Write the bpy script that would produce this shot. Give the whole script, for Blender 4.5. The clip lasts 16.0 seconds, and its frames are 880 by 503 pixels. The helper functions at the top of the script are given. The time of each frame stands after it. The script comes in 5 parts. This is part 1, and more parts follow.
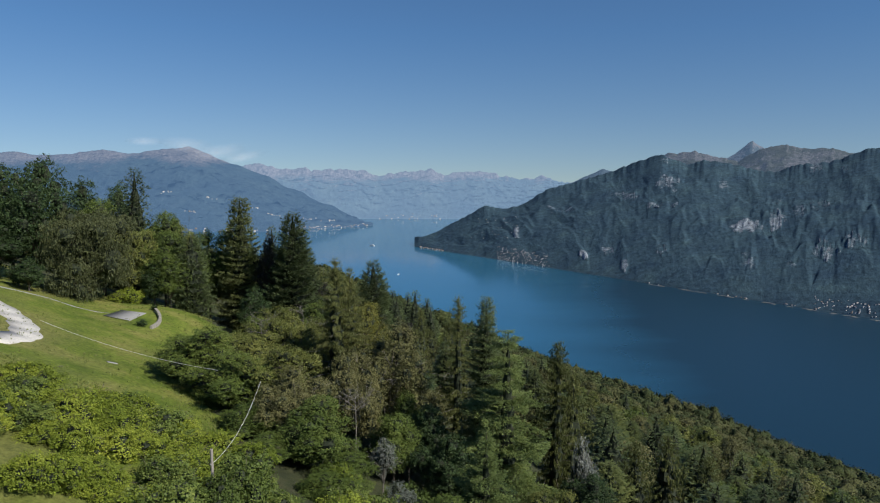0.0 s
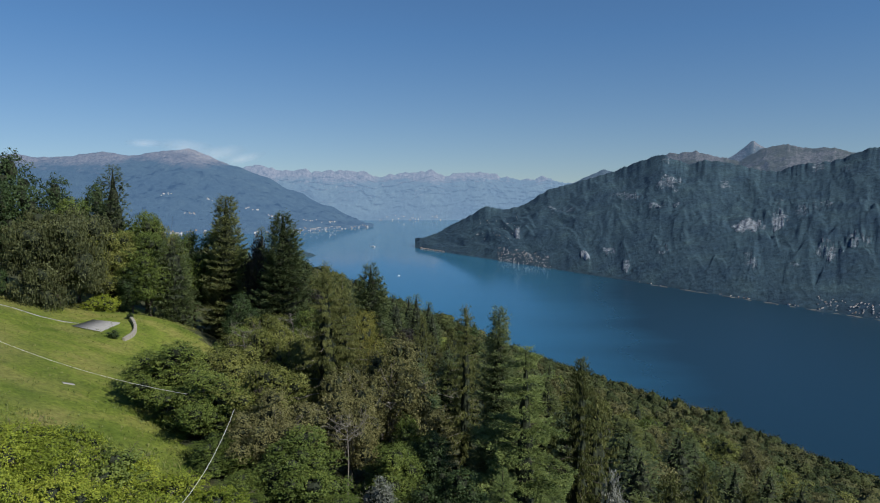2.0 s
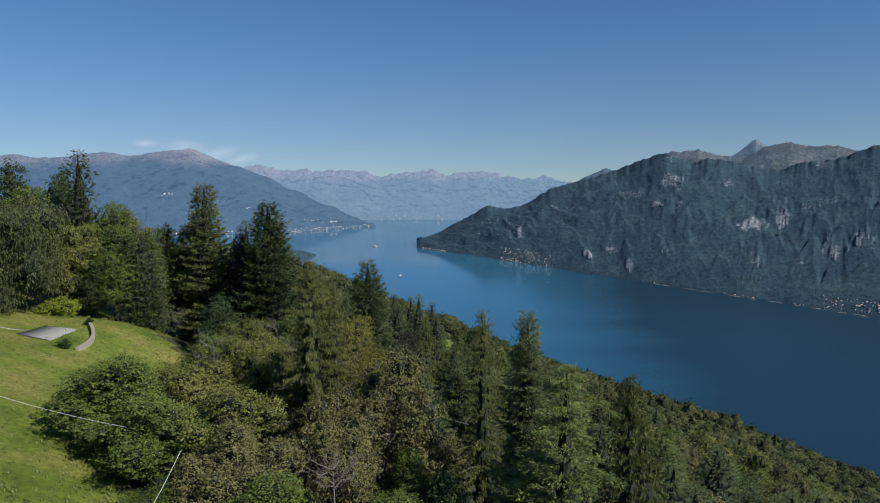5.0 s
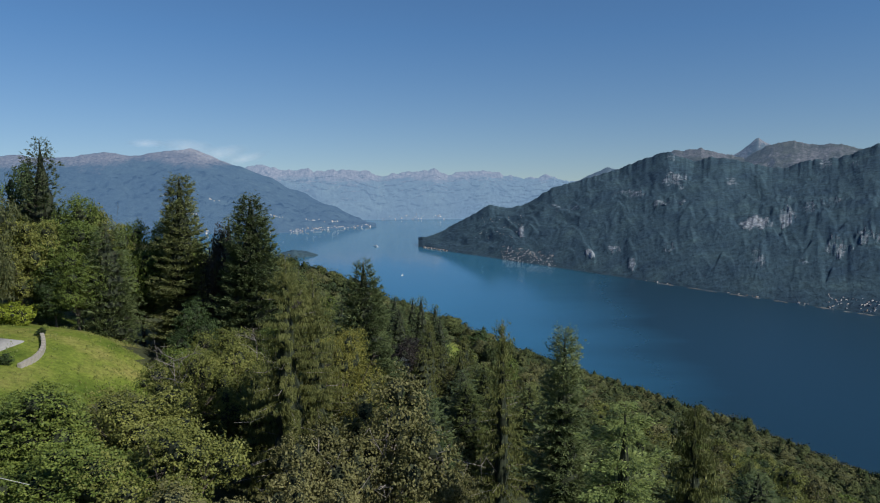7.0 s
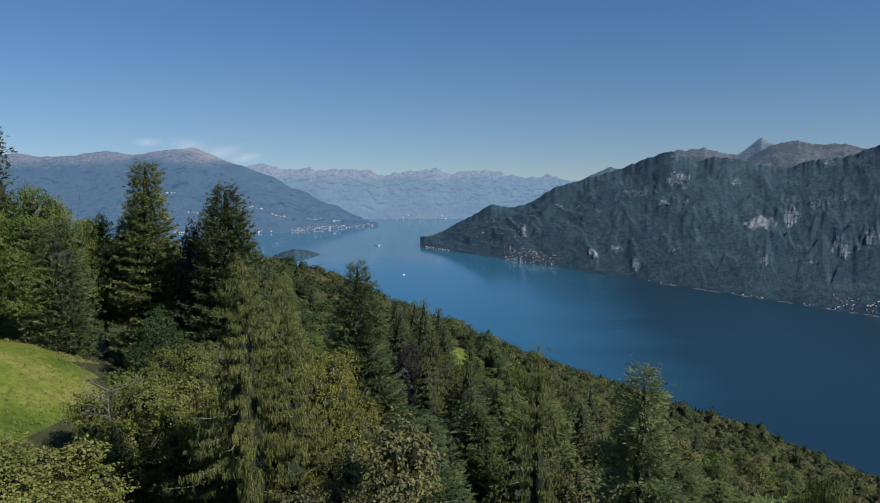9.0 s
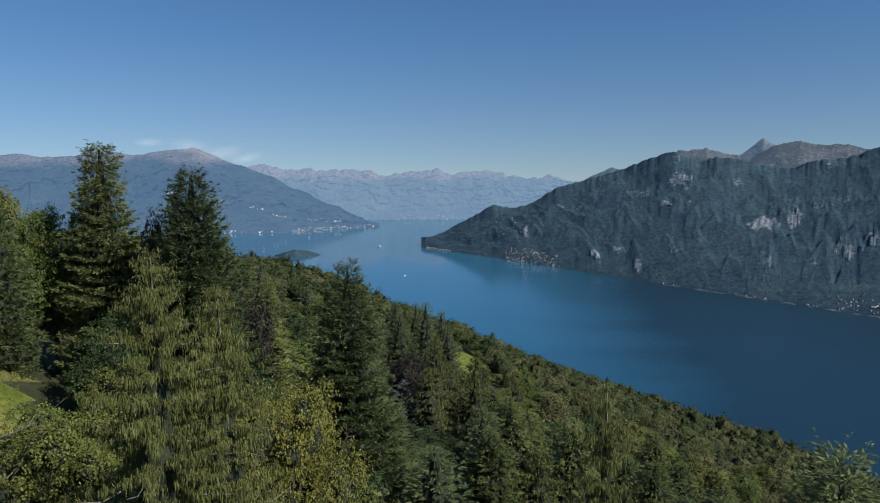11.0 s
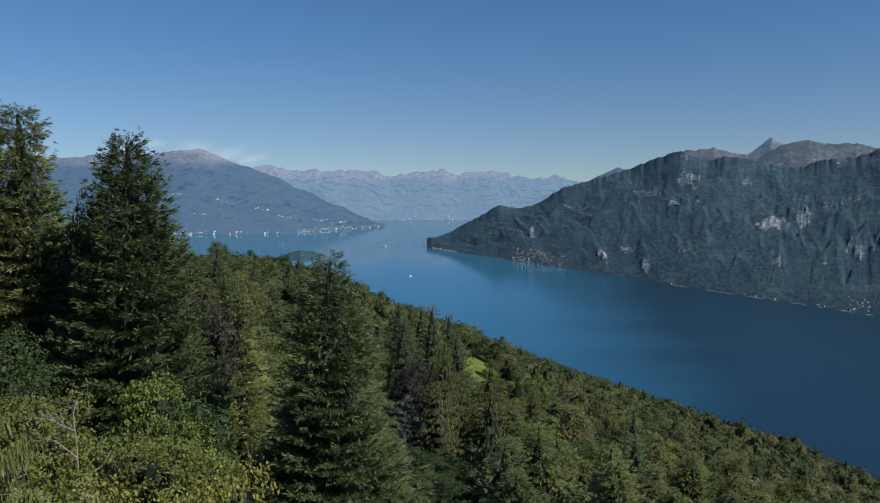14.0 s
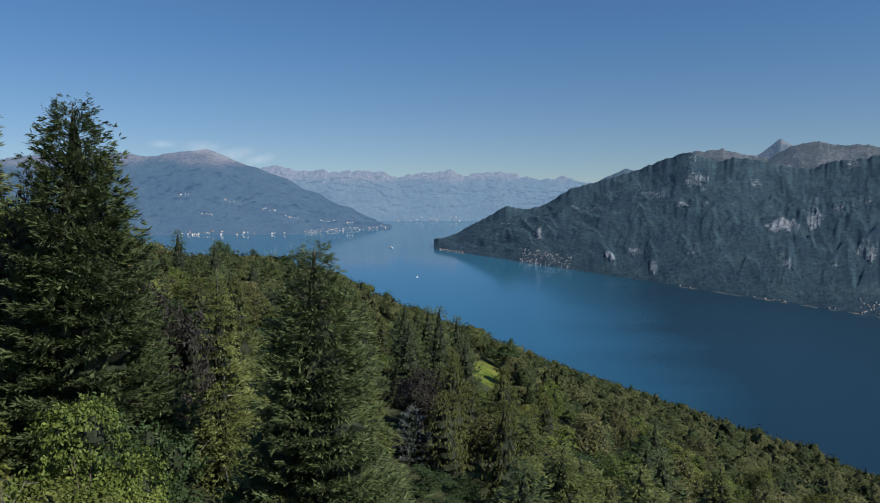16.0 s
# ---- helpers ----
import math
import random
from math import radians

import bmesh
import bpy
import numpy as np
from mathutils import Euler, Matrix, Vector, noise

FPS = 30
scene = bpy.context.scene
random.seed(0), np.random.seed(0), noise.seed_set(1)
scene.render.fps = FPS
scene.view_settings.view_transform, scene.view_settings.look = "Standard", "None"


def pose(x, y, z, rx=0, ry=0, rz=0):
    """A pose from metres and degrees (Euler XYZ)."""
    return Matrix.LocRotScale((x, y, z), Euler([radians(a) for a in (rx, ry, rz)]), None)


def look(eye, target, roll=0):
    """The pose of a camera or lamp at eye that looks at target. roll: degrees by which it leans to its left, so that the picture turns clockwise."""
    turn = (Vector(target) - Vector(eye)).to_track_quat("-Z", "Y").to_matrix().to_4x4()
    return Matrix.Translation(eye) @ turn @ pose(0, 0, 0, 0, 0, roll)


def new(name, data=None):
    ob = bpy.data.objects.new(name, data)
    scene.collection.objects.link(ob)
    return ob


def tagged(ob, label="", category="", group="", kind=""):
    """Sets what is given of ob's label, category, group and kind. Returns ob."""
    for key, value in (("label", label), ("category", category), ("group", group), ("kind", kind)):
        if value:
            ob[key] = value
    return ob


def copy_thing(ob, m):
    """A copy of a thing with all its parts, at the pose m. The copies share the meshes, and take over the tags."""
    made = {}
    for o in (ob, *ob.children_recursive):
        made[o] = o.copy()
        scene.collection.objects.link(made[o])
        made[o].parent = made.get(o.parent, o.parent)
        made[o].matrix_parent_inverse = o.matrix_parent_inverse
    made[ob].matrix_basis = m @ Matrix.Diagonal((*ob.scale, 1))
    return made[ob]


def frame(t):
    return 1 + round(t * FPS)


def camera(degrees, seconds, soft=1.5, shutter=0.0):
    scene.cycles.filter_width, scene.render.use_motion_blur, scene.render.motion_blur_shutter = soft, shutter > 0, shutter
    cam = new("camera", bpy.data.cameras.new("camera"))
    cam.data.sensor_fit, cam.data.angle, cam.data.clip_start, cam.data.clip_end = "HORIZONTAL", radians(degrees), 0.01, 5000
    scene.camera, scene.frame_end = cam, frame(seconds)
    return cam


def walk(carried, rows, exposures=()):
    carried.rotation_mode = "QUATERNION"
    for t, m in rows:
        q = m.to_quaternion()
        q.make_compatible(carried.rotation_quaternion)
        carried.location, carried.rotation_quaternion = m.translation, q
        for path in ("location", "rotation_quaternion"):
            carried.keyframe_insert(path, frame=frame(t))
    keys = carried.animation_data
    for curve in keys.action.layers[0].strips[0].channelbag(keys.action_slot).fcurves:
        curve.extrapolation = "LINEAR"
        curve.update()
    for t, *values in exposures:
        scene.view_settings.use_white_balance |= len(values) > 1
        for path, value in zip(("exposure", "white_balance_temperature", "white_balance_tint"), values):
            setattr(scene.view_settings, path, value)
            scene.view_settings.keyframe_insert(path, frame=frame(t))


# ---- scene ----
cam = camera(64.3, 16.0, soft=1.1)
PATH = [
    (0, (0.082, 0.691, 0.194), (0.081, 2.679, -0.027), 0.1),
    (0.5, (-0.04, 2.948, 0.105), (-0.041, 4.936, -0.115), 0.0),
    (1, (-0.144, 5.14, -0.05), (-0.145, 7.127, -0.27), -0.0),
    (1.5, (-0.239, 7.302, -0.286), (-0.242, 9.29, -0.506), -0.1),
    (2, (-0.291, 9.41, -0.616), (-0.294, 11.398, -0.834), -0.1),
    (2.5, (-0.42, 11.402, -0.984), (-0.424, 13.39, -1.203), -0.1),
    (3, (-0.512, 13.3, -1.416), (-0.517, 15.288, -1.635), -0.1),
    (3.5, (-0.619, 15.112, -1.771), (-0.625, 17.1, -1.99), -0.2),
    (4, (-0.755, 17.054, -1.971), (-0.761, 19.042, -2.19), -0.2),
    (6.5, (-1.334, 29.032, -3.523), (-1.344, 31.02, -3.742), -0.4),
    (7, (-1.447, 31.753, -3.78), (-1.459, 33.741, -4.0), -0.4),
    (7.5, (-1.579, 34.551, -4.077), (-1.592, 36.539, -4.298), -0.5),
    (8, (-1.738, 37.378, -4.375), (-1.753, 39.366, -4.596), -0.5),
    (8.5, (-1.897, 40.095, -4.68), (-1.912, 42.082, -4.901), -0.4),
    (9, (-2.062, 42.861, -4.971), (-2.079, 44.848, -5.192), -0.3),
    (11.5, (-2.693, 55.633, -6.729), (-2.714, 57.621, -6.947), -0.3),
    (12, (-2.828, 57.833, -7.046), (-2.849, 59.821, -7.263), -0.4),
    (12.5, (-2.894, 60.024, -7.413), (-2.918, 62.012, -7.63), -0.4),
    (13, (-2.957, 62.24, -7.766), (-2.985, 64.228, -7.984), -0.4),
    (13.5, (-3.04, 64.236, -8.093), (-3.072, 66.224, -8.311), -0.4),
    (14, (-3.121, 66.192, -8.429), (-3.157, 68.179, -8.646), -0.4),
    (14.5, (-3.194, 68.103, -8.758), (-3.235, 70.09, -8.975), -0.4),
    (15, (-3.255, 69.844, -9.075), (-3.301, 71.832, -9.291), -0.4),
    (15.5, (-3.299, 71.648, -9.392), (-3.351, 73.635, -9.607), -0.4),
    (16, (-3.355, 73.414, -9.674), (-3.411, 75.402, -9.888), -0.3),
]
walk(cam, [(t, look(eye, goal, lean)) for t, eye, goal, lean in PATH])

# ---- light ----
SUN_TO = Vector((0.67, -0.42, 0.61)).normalized()
world = bpy.data.worlds.new("sky")
scene.world = world
world.use_nodes = True
wn = world.node_tree.nodes
sky = wn.new("ShaderNodeTexSky")
sky.sky_type = "NISHITA"
sky.sun_disc = False
sky.sun_elevation = math.asin(SUN_TO.z)
sky.sun_rotation = math.atan2(SUN_TO.x, SUN_TO.y)
sky.altitude = 700
sky.air_density, sky.dust_density, sky.ozone_density = 1.0, 0.3, 1.6
wl = world.node_tree.links
lift = wn.new("ShaderNodeVectorMath")
lift.operation = "ADD"
lift.inputs[1].default_value = (0, 0, 0.07)
wl.new(wn.new("ShaderNodeTexCoord").outputs["Generated"], lift.inputs[0])
wl.new(lift.outputs[0], sky.inputs[0])
tint = wn.new("ShaderNodeMix")
tint.data_type, tint.blend_type = "RGBA", "MULTIPLY"
tint.inputs[0].default_value = 1.0
updown = wn.new("ShaderNodeSeparateXYZ")
deep = wn.new("ShaderNodeValToRGB")
deep.color_ramp.elements[0].position, deep.color_ramp.elements[0].color = 0.0, (1.0, 0.985, 1.01, 1)
deep.color_ramp.elements[1].position, deep.color_ramp.elements[1].color = 0.26, (0.66, 0.98, 1.26, 1)
wl.new(lift.outputs[0], updown.inputs[0])
wl.new(updown.outputs[2], deep.inputs[0])
wl.new(deep.outputs[0], tint.inputs[7])
wl.new(sky.outputs[0], tint.inputs[6])
wl.new(tint.outputs[2], wn["Background"].inputs[0])
wn["Background"].inputs[1].default_value = 0.074
sun = new("sun", bpy.data.lights.new("sun", "SUN"))
sun.data.energy, sun.data.angle, sun.data.color = 5.0, radians(0.55), (1.0, 0.94, 0.85)
sun.matrix_world = look(SUN_TO * 100, (0, 0, 0))
scene.view_settings.exposure = 0.0


# ---- materials ----
def node_mat(name):
    m = bpy.data.materials.new(name)
    m.use_nodes = True
    nt = m.node_tree
    return m, nt.nodes, nt.links, nt.nodes["Principled BSDF"]


def noise_node(n, l, scale, detail=4.0, vec=None, rough=0.55):
    t = n.new("ShaderNodeTexNoise")
    t.inputs["Scale"].default_value = scale
    t.inputs["Detail"].default_value = detail
    t.inputs["Roughness"].default_value = rough
    if vec is not None:
        l.new(vec, t.inputs["Vector"])
    return t.outputs["Fac"]


def ramp(n, l, fac, stops):
    r = n.new("ShaderNodeValToRGB")
    e = r.color_ramp.elements
    e[0].position, e[0].color = stops[0][0], (*stops[0][1], 1)
    e[1].position, e[1].color = stops[-1][0], (*stops[-1][1], 1)
    for p, c in stops[1:-1]:
        k = e.new(p)
        k.color = (*c, 1)
    l.new(fac, r.inputs[0])
    return r.outputs[0]


def mix(n, l, fac, a, b, mode="MIX"):
    m = n.new("ShaderNodeMix")
    m.data_type, m.blend_type = "RGBA", mode
    for sock, v in ((m.inputs[0], fac), (m.inputs[6], a), (m.inputs[7], b)):
        if isinstance(v, (float, int)):
            sock.default_value = v
        elif isinstance(v, tuple):
            sock.default_value = (*v, 1)
        else:
            l.new(v, sock)
    return m.outputs[2]


def calc(n, l, op, a, b=0.0):
    m = n.new("ShaderNodeMath")
    m.operation = op
    for sock, v in zip(m.inputs, (a, b)):
        if isinstance(v, (float, int)):
            sock.default_value = v
        else:
            l.new(v, sock)
    return m.outputs[0]


def bump(n, l, b, height, strength, dist):
    k = n.new("ShaderNodeBump")
    k.inputs["Strength"].default_value = strength
    k.inputs["Distance"].default_value = dist
    l.new(height, k.inputs["Height"])
    l.new(k.outputs[0], b.inputs["Normal"])


def coords(n, kind="Object"):
    return n.new("ShaderNodeTexCoord").outputs[kind]


def leaf_mat(name, dark, mid, light, patch=0.35, translucent=0.18, rough=0.6):
    """Foliage: each leaf has a tone of its own, with broader patches over the crown and from tree to tree."""
    m, n, l, b = node_mat(name)
    isl = n.new("ShaderNodeNewGeometry").outputs["Random Per Island"]
    rnd = n.new("ShaderNodeObjectInfo").outputs["Random"]
    big = noise_node(n, l, patch, 3.0, n.new("ShaderNodeNewGeometry").outputs["Position"])
    clump = noise_node(n, l, 1.7, 2.0, n.new("ShaderNodeNewGeometry").outputs["Position"])
    f = calc(n, l, "ADD", calc(n, l, "MULTIPLY", isl, 0.20), calc(n, l, "MULTIPLY", big, 0.55))
    f = calc(n, l, "ADD", f, calc(n, l, "MULTIPLY", clump, 0.3))
    f = calc(n, l, "ADD", f, calc(n, l, "MULTIPLY", rnd, 0.22))
    f = calc(n, l, "SUBTRACT", f, 0.12)
    col = ramp(n, l, f, [(0.08, tuple(v * 0.6 for v in dark)), (0.5, mid), (0.9, tuple(v * 1.2 for v in light))])
    l.new(col, b.inputs["Base Color"])
    b.inputs["Roughness"].default_value = rough
    b.inputs["Specular IOR Level"].default_value = 0.25
    tr = n.new("ShaderNodeBsdfTranslucent")
    l.new(col, tr.inputs[0])
    ms = n.new("ShaderNodeMixShader")
    ms.inputs[0].default_value = translucent
    l.new(b.outputs[0], ms.inputs[1])
    l.new(tr.outputs[0], ms.inputs[2])
    l.new(ms.outputs[0], n["Material Output"].inputs[0])
    return m


def bark_mat(name, dark, light):
    m, n, l, b = node_mat(name)
    f = noise_node(n, l, 6.0, 5.0, coords(n))
    l.new(ramp(n, l, f, [(0.3, dark), (0.7, light)]), b.inputs["Base Color"])
    b.inputs["Roughness"].default_value = 0.9
    bump(n, l, b, noise_node(n, l, 14.0, 4.0, coords(n)), 0.6, 0.03)
    return m


FIR = leaf_mat("fir needles", (0.052, 0.074, 0.036), (0.136, 0.172, 0.080), (0.255, 0.29, 0.135), translucent=0.25)
FIR_DEEP = leaf_mat("deep green fir needles", (0.038, 0.057, 0.026), (0.099, 0.135, 0.056), (0.203, 0.240, 0.097), translucent=0.22)
FIR_OLIVE = leaf_mat("olive fir needles", (0.053, 0.073, 0.025), (0.131, 0.156, 0.058), (0.233, 0.257, 0.100), translucent=0.25)
CEDAR = leaf_mat("cedar needles", (0.043, 0.068, 0.023), (0.133, 0.182, 0.055), (0.290, 0.338, 0.111), translucent=0.15)
CEDAR_DEEP = leaf_mat("deep green cedar needles", (0.035, 0.053, 0.020), (0.105, 0.134, 0.044), (0.227, 0.250, 0.083), translucent=0.15)
SPRUCE = leaf_mat("drooping spruce needles", (0.045, 0.059, 0.015), (0.115, 0.132, 0.042), (0.221, 0.227, 0.080), translucent=0.25)
LEAF_GREEN = leaf_mat("green leaves", (0.034, 0.059, 0.012), (0.101, 0.144, 0.031), (0.227, 0.266, 0.060))
LEAF_DARK = leaf_mat("dark green leaves", (0.016, 0.034, 0.012), (0.044, 0.076, 0.026), (0.095, 0.14, 0.05))
LEAF_OLIVE = leaf_mat("olive leaves", (0.051, 0.066, 0.013), (0.124, 0.144, 0.035), (0.253, 0.259, 0.072))
LEAF_BROWN = leaf_mat("browning leaves", (0.053, 0.058, 0.016), (0.122, 0.124, 0.047), (0.223, 0.212, 0.091))
LEAF_YELLOW = leaf_mat("yellowing leaves", (0.07, 0.078, 0.012), (0.165, 0.168, 0.036), (0.29, 0.275, 0.070))
LEAF_LIME = leaf_mat("yellow-green leaves", (0.053, 0.085, 0.010), (0.171, 0.224, 0.025), (0.356, 0.389, 0.055))
LEAF_WEEP = leaf_mat("hanging olive leaves", (0.034, 0.044, 0.018), (0.088, 0.102, 0.042), (0.165, 0.178, 0.08))
LEAF_SILVER = leaf_mat("silver-grey leaves", (0.07, 0.085, 0.065), (0.16, 0.18, 0.15), (0.32, 0.33, 0.30))
LEAF_PURPLE = leaf_mat("dark purple leaves", (0.016, 0.015, 0.014), (0.042, 0.037, 0.034), (0.078, 0.066, 0.060))


def canopy_mat():
    """Crowns seen from afar: leaf clumps in the relief, the shade between them in the colour, and a tone of its own for
    each tree.
    """
    m, n, l, b = node_mat("woodland crowns")
    pos = n.new("ShaderNodeNewGeometry").outputs["Position"]
    at = n.new("ShaderNodeAttribute")
    at.attribute_name = "tone"
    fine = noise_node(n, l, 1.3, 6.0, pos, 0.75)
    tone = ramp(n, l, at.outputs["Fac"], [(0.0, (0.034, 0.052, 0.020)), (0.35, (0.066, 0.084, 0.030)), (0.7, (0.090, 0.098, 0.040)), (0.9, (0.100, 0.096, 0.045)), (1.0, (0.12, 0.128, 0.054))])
    # Fine noise paints shaded gaps and lit clumps into the crown colour.
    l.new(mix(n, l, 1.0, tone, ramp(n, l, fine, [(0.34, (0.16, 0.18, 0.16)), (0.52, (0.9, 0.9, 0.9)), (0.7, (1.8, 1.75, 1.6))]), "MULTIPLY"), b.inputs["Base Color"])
    b.inputs["Roughness"].default_value = 0.8
    b.inputs["Specular IOR Level"].default_value = 0.15
    bump(n, l, b, noise_node(n, l, 0.9, 5.0, pos, 0.7), 1.0, 1.1)
    return m


CANOPY = canopy_mat()
SILVER = leaf_mat("silver-blue needles", (0.07, 0.09, 0.085), (0.17, 0.20, 0.19), (0.32, 0.35, 0.34), translucent=0.1)
BARK = bark_mat("grey-brown bark", (0.05, 0.04, 0.03), (0.16, 0.135, 0.11))
BARK_PALE = bark_mat("pale weathered bark", (0.12, 0.11, 0.095), (0.30, 0.28, 0.25))


# Dark colour that stands for the shade deep inside a crown.
INNER_SHADE = bark_mat("inner needles and twigs, darkened as shade", (0.010, 0.015, 0.007), (0.030, 0.042, 0.018))


def grass_mat():
    m, n, l, b = node_mat("mown grass")
    c = coords(n)
    fine = noise_node(n, l, 2.2, 8.0, c, 0.75)
    mid = noise_node(n, l, 0.16, 5.0, c, 0.6)
    big = noise_node(n, l, 0.045, 3.0, c)
    col = ramp(n, l, mid, [(0.32, (0.075, 0.120, 0.018)), (0.5, (0.140, 0.185, 0.032)), (0.68, (0.23, 0.225, 0.07))])
    col = mix(n, l, ramp(n, l, big, [(0.46, (0, 0, 0)), (0.62, (1, 1, 1))]), col, (0.19, 0.19, 0.065))
    col = mix(n, l, 0.8, col, ramp(n, l, fine, [(0.3, (0.4, 0.42, 0.4)), (0.7, (1.6, 1.55, 1.45))]), "MULTIPLY")
    l.new(col, b.inputs["Base Color"])
    b.inputs["Roughness"].default_value = 0.85
    b.inputs["Specular IOR Level"].default_value = 0.15
    bump(n, l, b, noise_node(n, l, 5.0, 8.0, c, 0.8), 0.8, 0.12)
    return m


def floor_mat():
    m, n, l, b = node_mat("forest floor")
    c = coords(n)
    f = noise_node(n, l, 0.5, 8.0, c, 0.7)
    l.new(ramp(n, l, f, [(0.3, (0.022, 0.030, 0.010)), (0.5, (0.045, 0.058, 0.018)), (0.7, (0.085, 0.080, 0.035))]), b.inputs["Base Color"])
    b.inputs["Roughness"].default_value = 0.95
    bump(n, l, b, noise_node(n, l, 2.0, 8.0, c, 0.8), 1.0, 0.3)
    return m


def slope_mat(name, forest, rock, scale, rock_level, veil=None, veil_power=0.0, tree_line=None, crags=0.0, soft=0.09, rugged=0.7, broken=0.55, streak=5.0):
    """Wooded mountain flank with bare rock where it is steep, and above the tree line. veil: the colour that the air
    gives a distant backdrop, put in as emission.
    """
    m, n, l, b = node_mat(name)
    c = coords(n)
    g = n.new("ShaderNodeNewGeometry")
    sep = n.new("ShaderNodeSeparateXYZ")
    l.new(g.outputs["True Normal"], sep.inputs[0])
    steep = calc(n, l, "SUBTRACT", 1.0, sep.outputs[2])
    mot = noise_node(n, l, scale * 6, 8.0, c, 0.7)
    mid = noise_node(n, l, scale, 5.0, c, 0.6)
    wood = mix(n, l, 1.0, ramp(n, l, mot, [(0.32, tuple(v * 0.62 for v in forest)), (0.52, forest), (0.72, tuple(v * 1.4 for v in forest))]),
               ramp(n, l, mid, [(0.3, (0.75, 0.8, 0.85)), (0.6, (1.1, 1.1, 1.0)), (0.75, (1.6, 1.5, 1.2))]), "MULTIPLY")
    crag = calc(n, l, "ADD", calc(n, l, "MULTIPLY", steep, 0.9), calc(n, l, "MULTIPLY", noise_node(n, l, scale * 0.42, 4.0, c, 0.55), 1.35))
    at = n.new("ShaderNodeAttribute")
    at.attribute_name = "bare"
    crag = calc(n, l, "ADD", crag, calc(n, l, "MULTIPLY", at.outputs["Fac"], crags))
    tall = n.new("ShaderNodeMapping")
    tall.inputs["Scale"].default_value = (1.0, 1.0, 0.3)
    l.new(c, tall.inputs[0])
    crag = calc(n, l, "ADD", crag, calc(n, l, "MULTIPLY", noise_node(n, l, scale * streak, 8.0, tall.outputs[0], 0.7), broken))
    if tree_line:
        pz = n.new("ShaderNodeSeparateXYZ")
        l.new(g.outputs["Position"], pz.inputs[0])
        crag = calc(n, l, "ADD", crag, calc(n, l, "MULTIPLY", calc(n, l, "SUBTRACT", pz.outputs[2], tree_line[0]), 1.0 / tree_line[1]))
    mask = ramp(n, l, calc(n, l, "MULTIPLY", crag, 0.25), [(rock_level / 4, (0, 0, 0)), ((rock_level + soft) / 4, (1, 1, 1))])
    stone = ramp(n, l, noise_node(n, l, scale * 9, 8.0, tall.outputs[0], 0.75), [(0.34, tuple(v * 0.3 for v in rock)), (0.66, tuple(v * 1.45 for v in rock))])
    col = mix(n, l, mask, wood, stone)
    l.new(col, b.inputs["Base Color"])
    b.inputs["Roughness"].default_value = 0.95
    b.inputs["Specular IOR Level"].default_value = 0.1
    bump(n, l, b, mot, rugged, 0.12 / scale)
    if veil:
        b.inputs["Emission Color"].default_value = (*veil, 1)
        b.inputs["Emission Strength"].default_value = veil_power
    return m


def water_mat():
    m, n, l, b = node_mat("lake water")
    c = coords(n)
    mp = n.new("ShaderNodeMapping")
    mp.inputs["Scale"].default_value = (0.5, 1.6, 1.0)
    mp.inputs["Rotation"].default_value = (0, 0, radians(28))
    l.new(c, mp.inputs[0])
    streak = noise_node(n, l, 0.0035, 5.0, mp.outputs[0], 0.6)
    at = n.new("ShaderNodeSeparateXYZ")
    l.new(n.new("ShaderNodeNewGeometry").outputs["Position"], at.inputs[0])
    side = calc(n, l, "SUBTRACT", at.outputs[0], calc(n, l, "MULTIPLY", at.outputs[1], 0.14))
    wind_and_reflection = calc(n, l, "ADD", calc(n, l, "MULTIPLY", side, 1 / 700.0), calc(n, l, "ADD", calc(n, l, "MULTIPLY", streak, 0.36), 0.47))
    # Sky and mountain reflections are painted into the base colour: bright left, dark right.
    l.new(ramp(n, l, wind_and_reflection, [(0.30, (0.026, 0.145, 0.250)), (0.62, (0.020, 0.115, 0.200)), (1.05, (0.005, 0.028, 0.046))]), b.inputs["Base Color"])
    l.new(ramp(n, l, wind_and_reflection, [(0.30, (0.10,) * 3), (0.62, (0.16,) * 3), (1.0, (0.32,) * 3)]), b.inputs["Roughness"])
    b.inputs["IOR"].default_value = 1.65
    bump(n, l, b, noise_node(n, l, 0.25, 4.0, mp.outputs[0]), 0.004, 0.6)
    return m


def plain_mat(name, a, c2, scale, rough=0.85, metal=0.0):
    m, n, l, b = node_mat(name)
    f = noise_node(n, l, scale, 7.0, coords(n), 0.7)
    l.new(ramp(n, l, f, [(0.3, a), (0.7, c2)]), b.inputs["Base Color"])
    b.inputs["Roughness"].default_value = rough
    b.inputs["Metallic"].default_value = metal
    bump(n, l, b, f, 0.3, 0.05 / scale)
    return m


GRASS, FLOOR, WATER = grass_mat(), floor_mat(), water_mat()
CONCRETE = plain_mat("weathered concrete", (0.21, 0.21, 0.205), (0.32, 0.32, 0.31), 3.0)
GRAVEL = plain_mat("pale gravel", (0.42, 0.40, 0.36), (0.68, 0.66, 0.61), 4.0)
STONE = plain_mat("pale wall stone", (0.22, 0.205, 0.18), (0.38, 0.36, 0.32), 2.5)
RENDER_WHITE = plain_mat("pale house render", (0.56, 0.55, 0.53), (0.72, 0.71, 0.69), 0.3)
RENDER_WARM = plain_mat("ochre house render", (0.30, 0.235, 0.18), (0.40, 0.325, 0.25), 0.3)
ROOF_TILE = plain_mat("clay roof tiles", (0.20, 0.16, 0.145), (0.30, 0.25, 0.23), 0.8)
POLE_WOOD = plain_mat("grey weathered pole wood", (0.22, 0.20, 0.17), (0.38, 0.35, 0.31), 5.0)
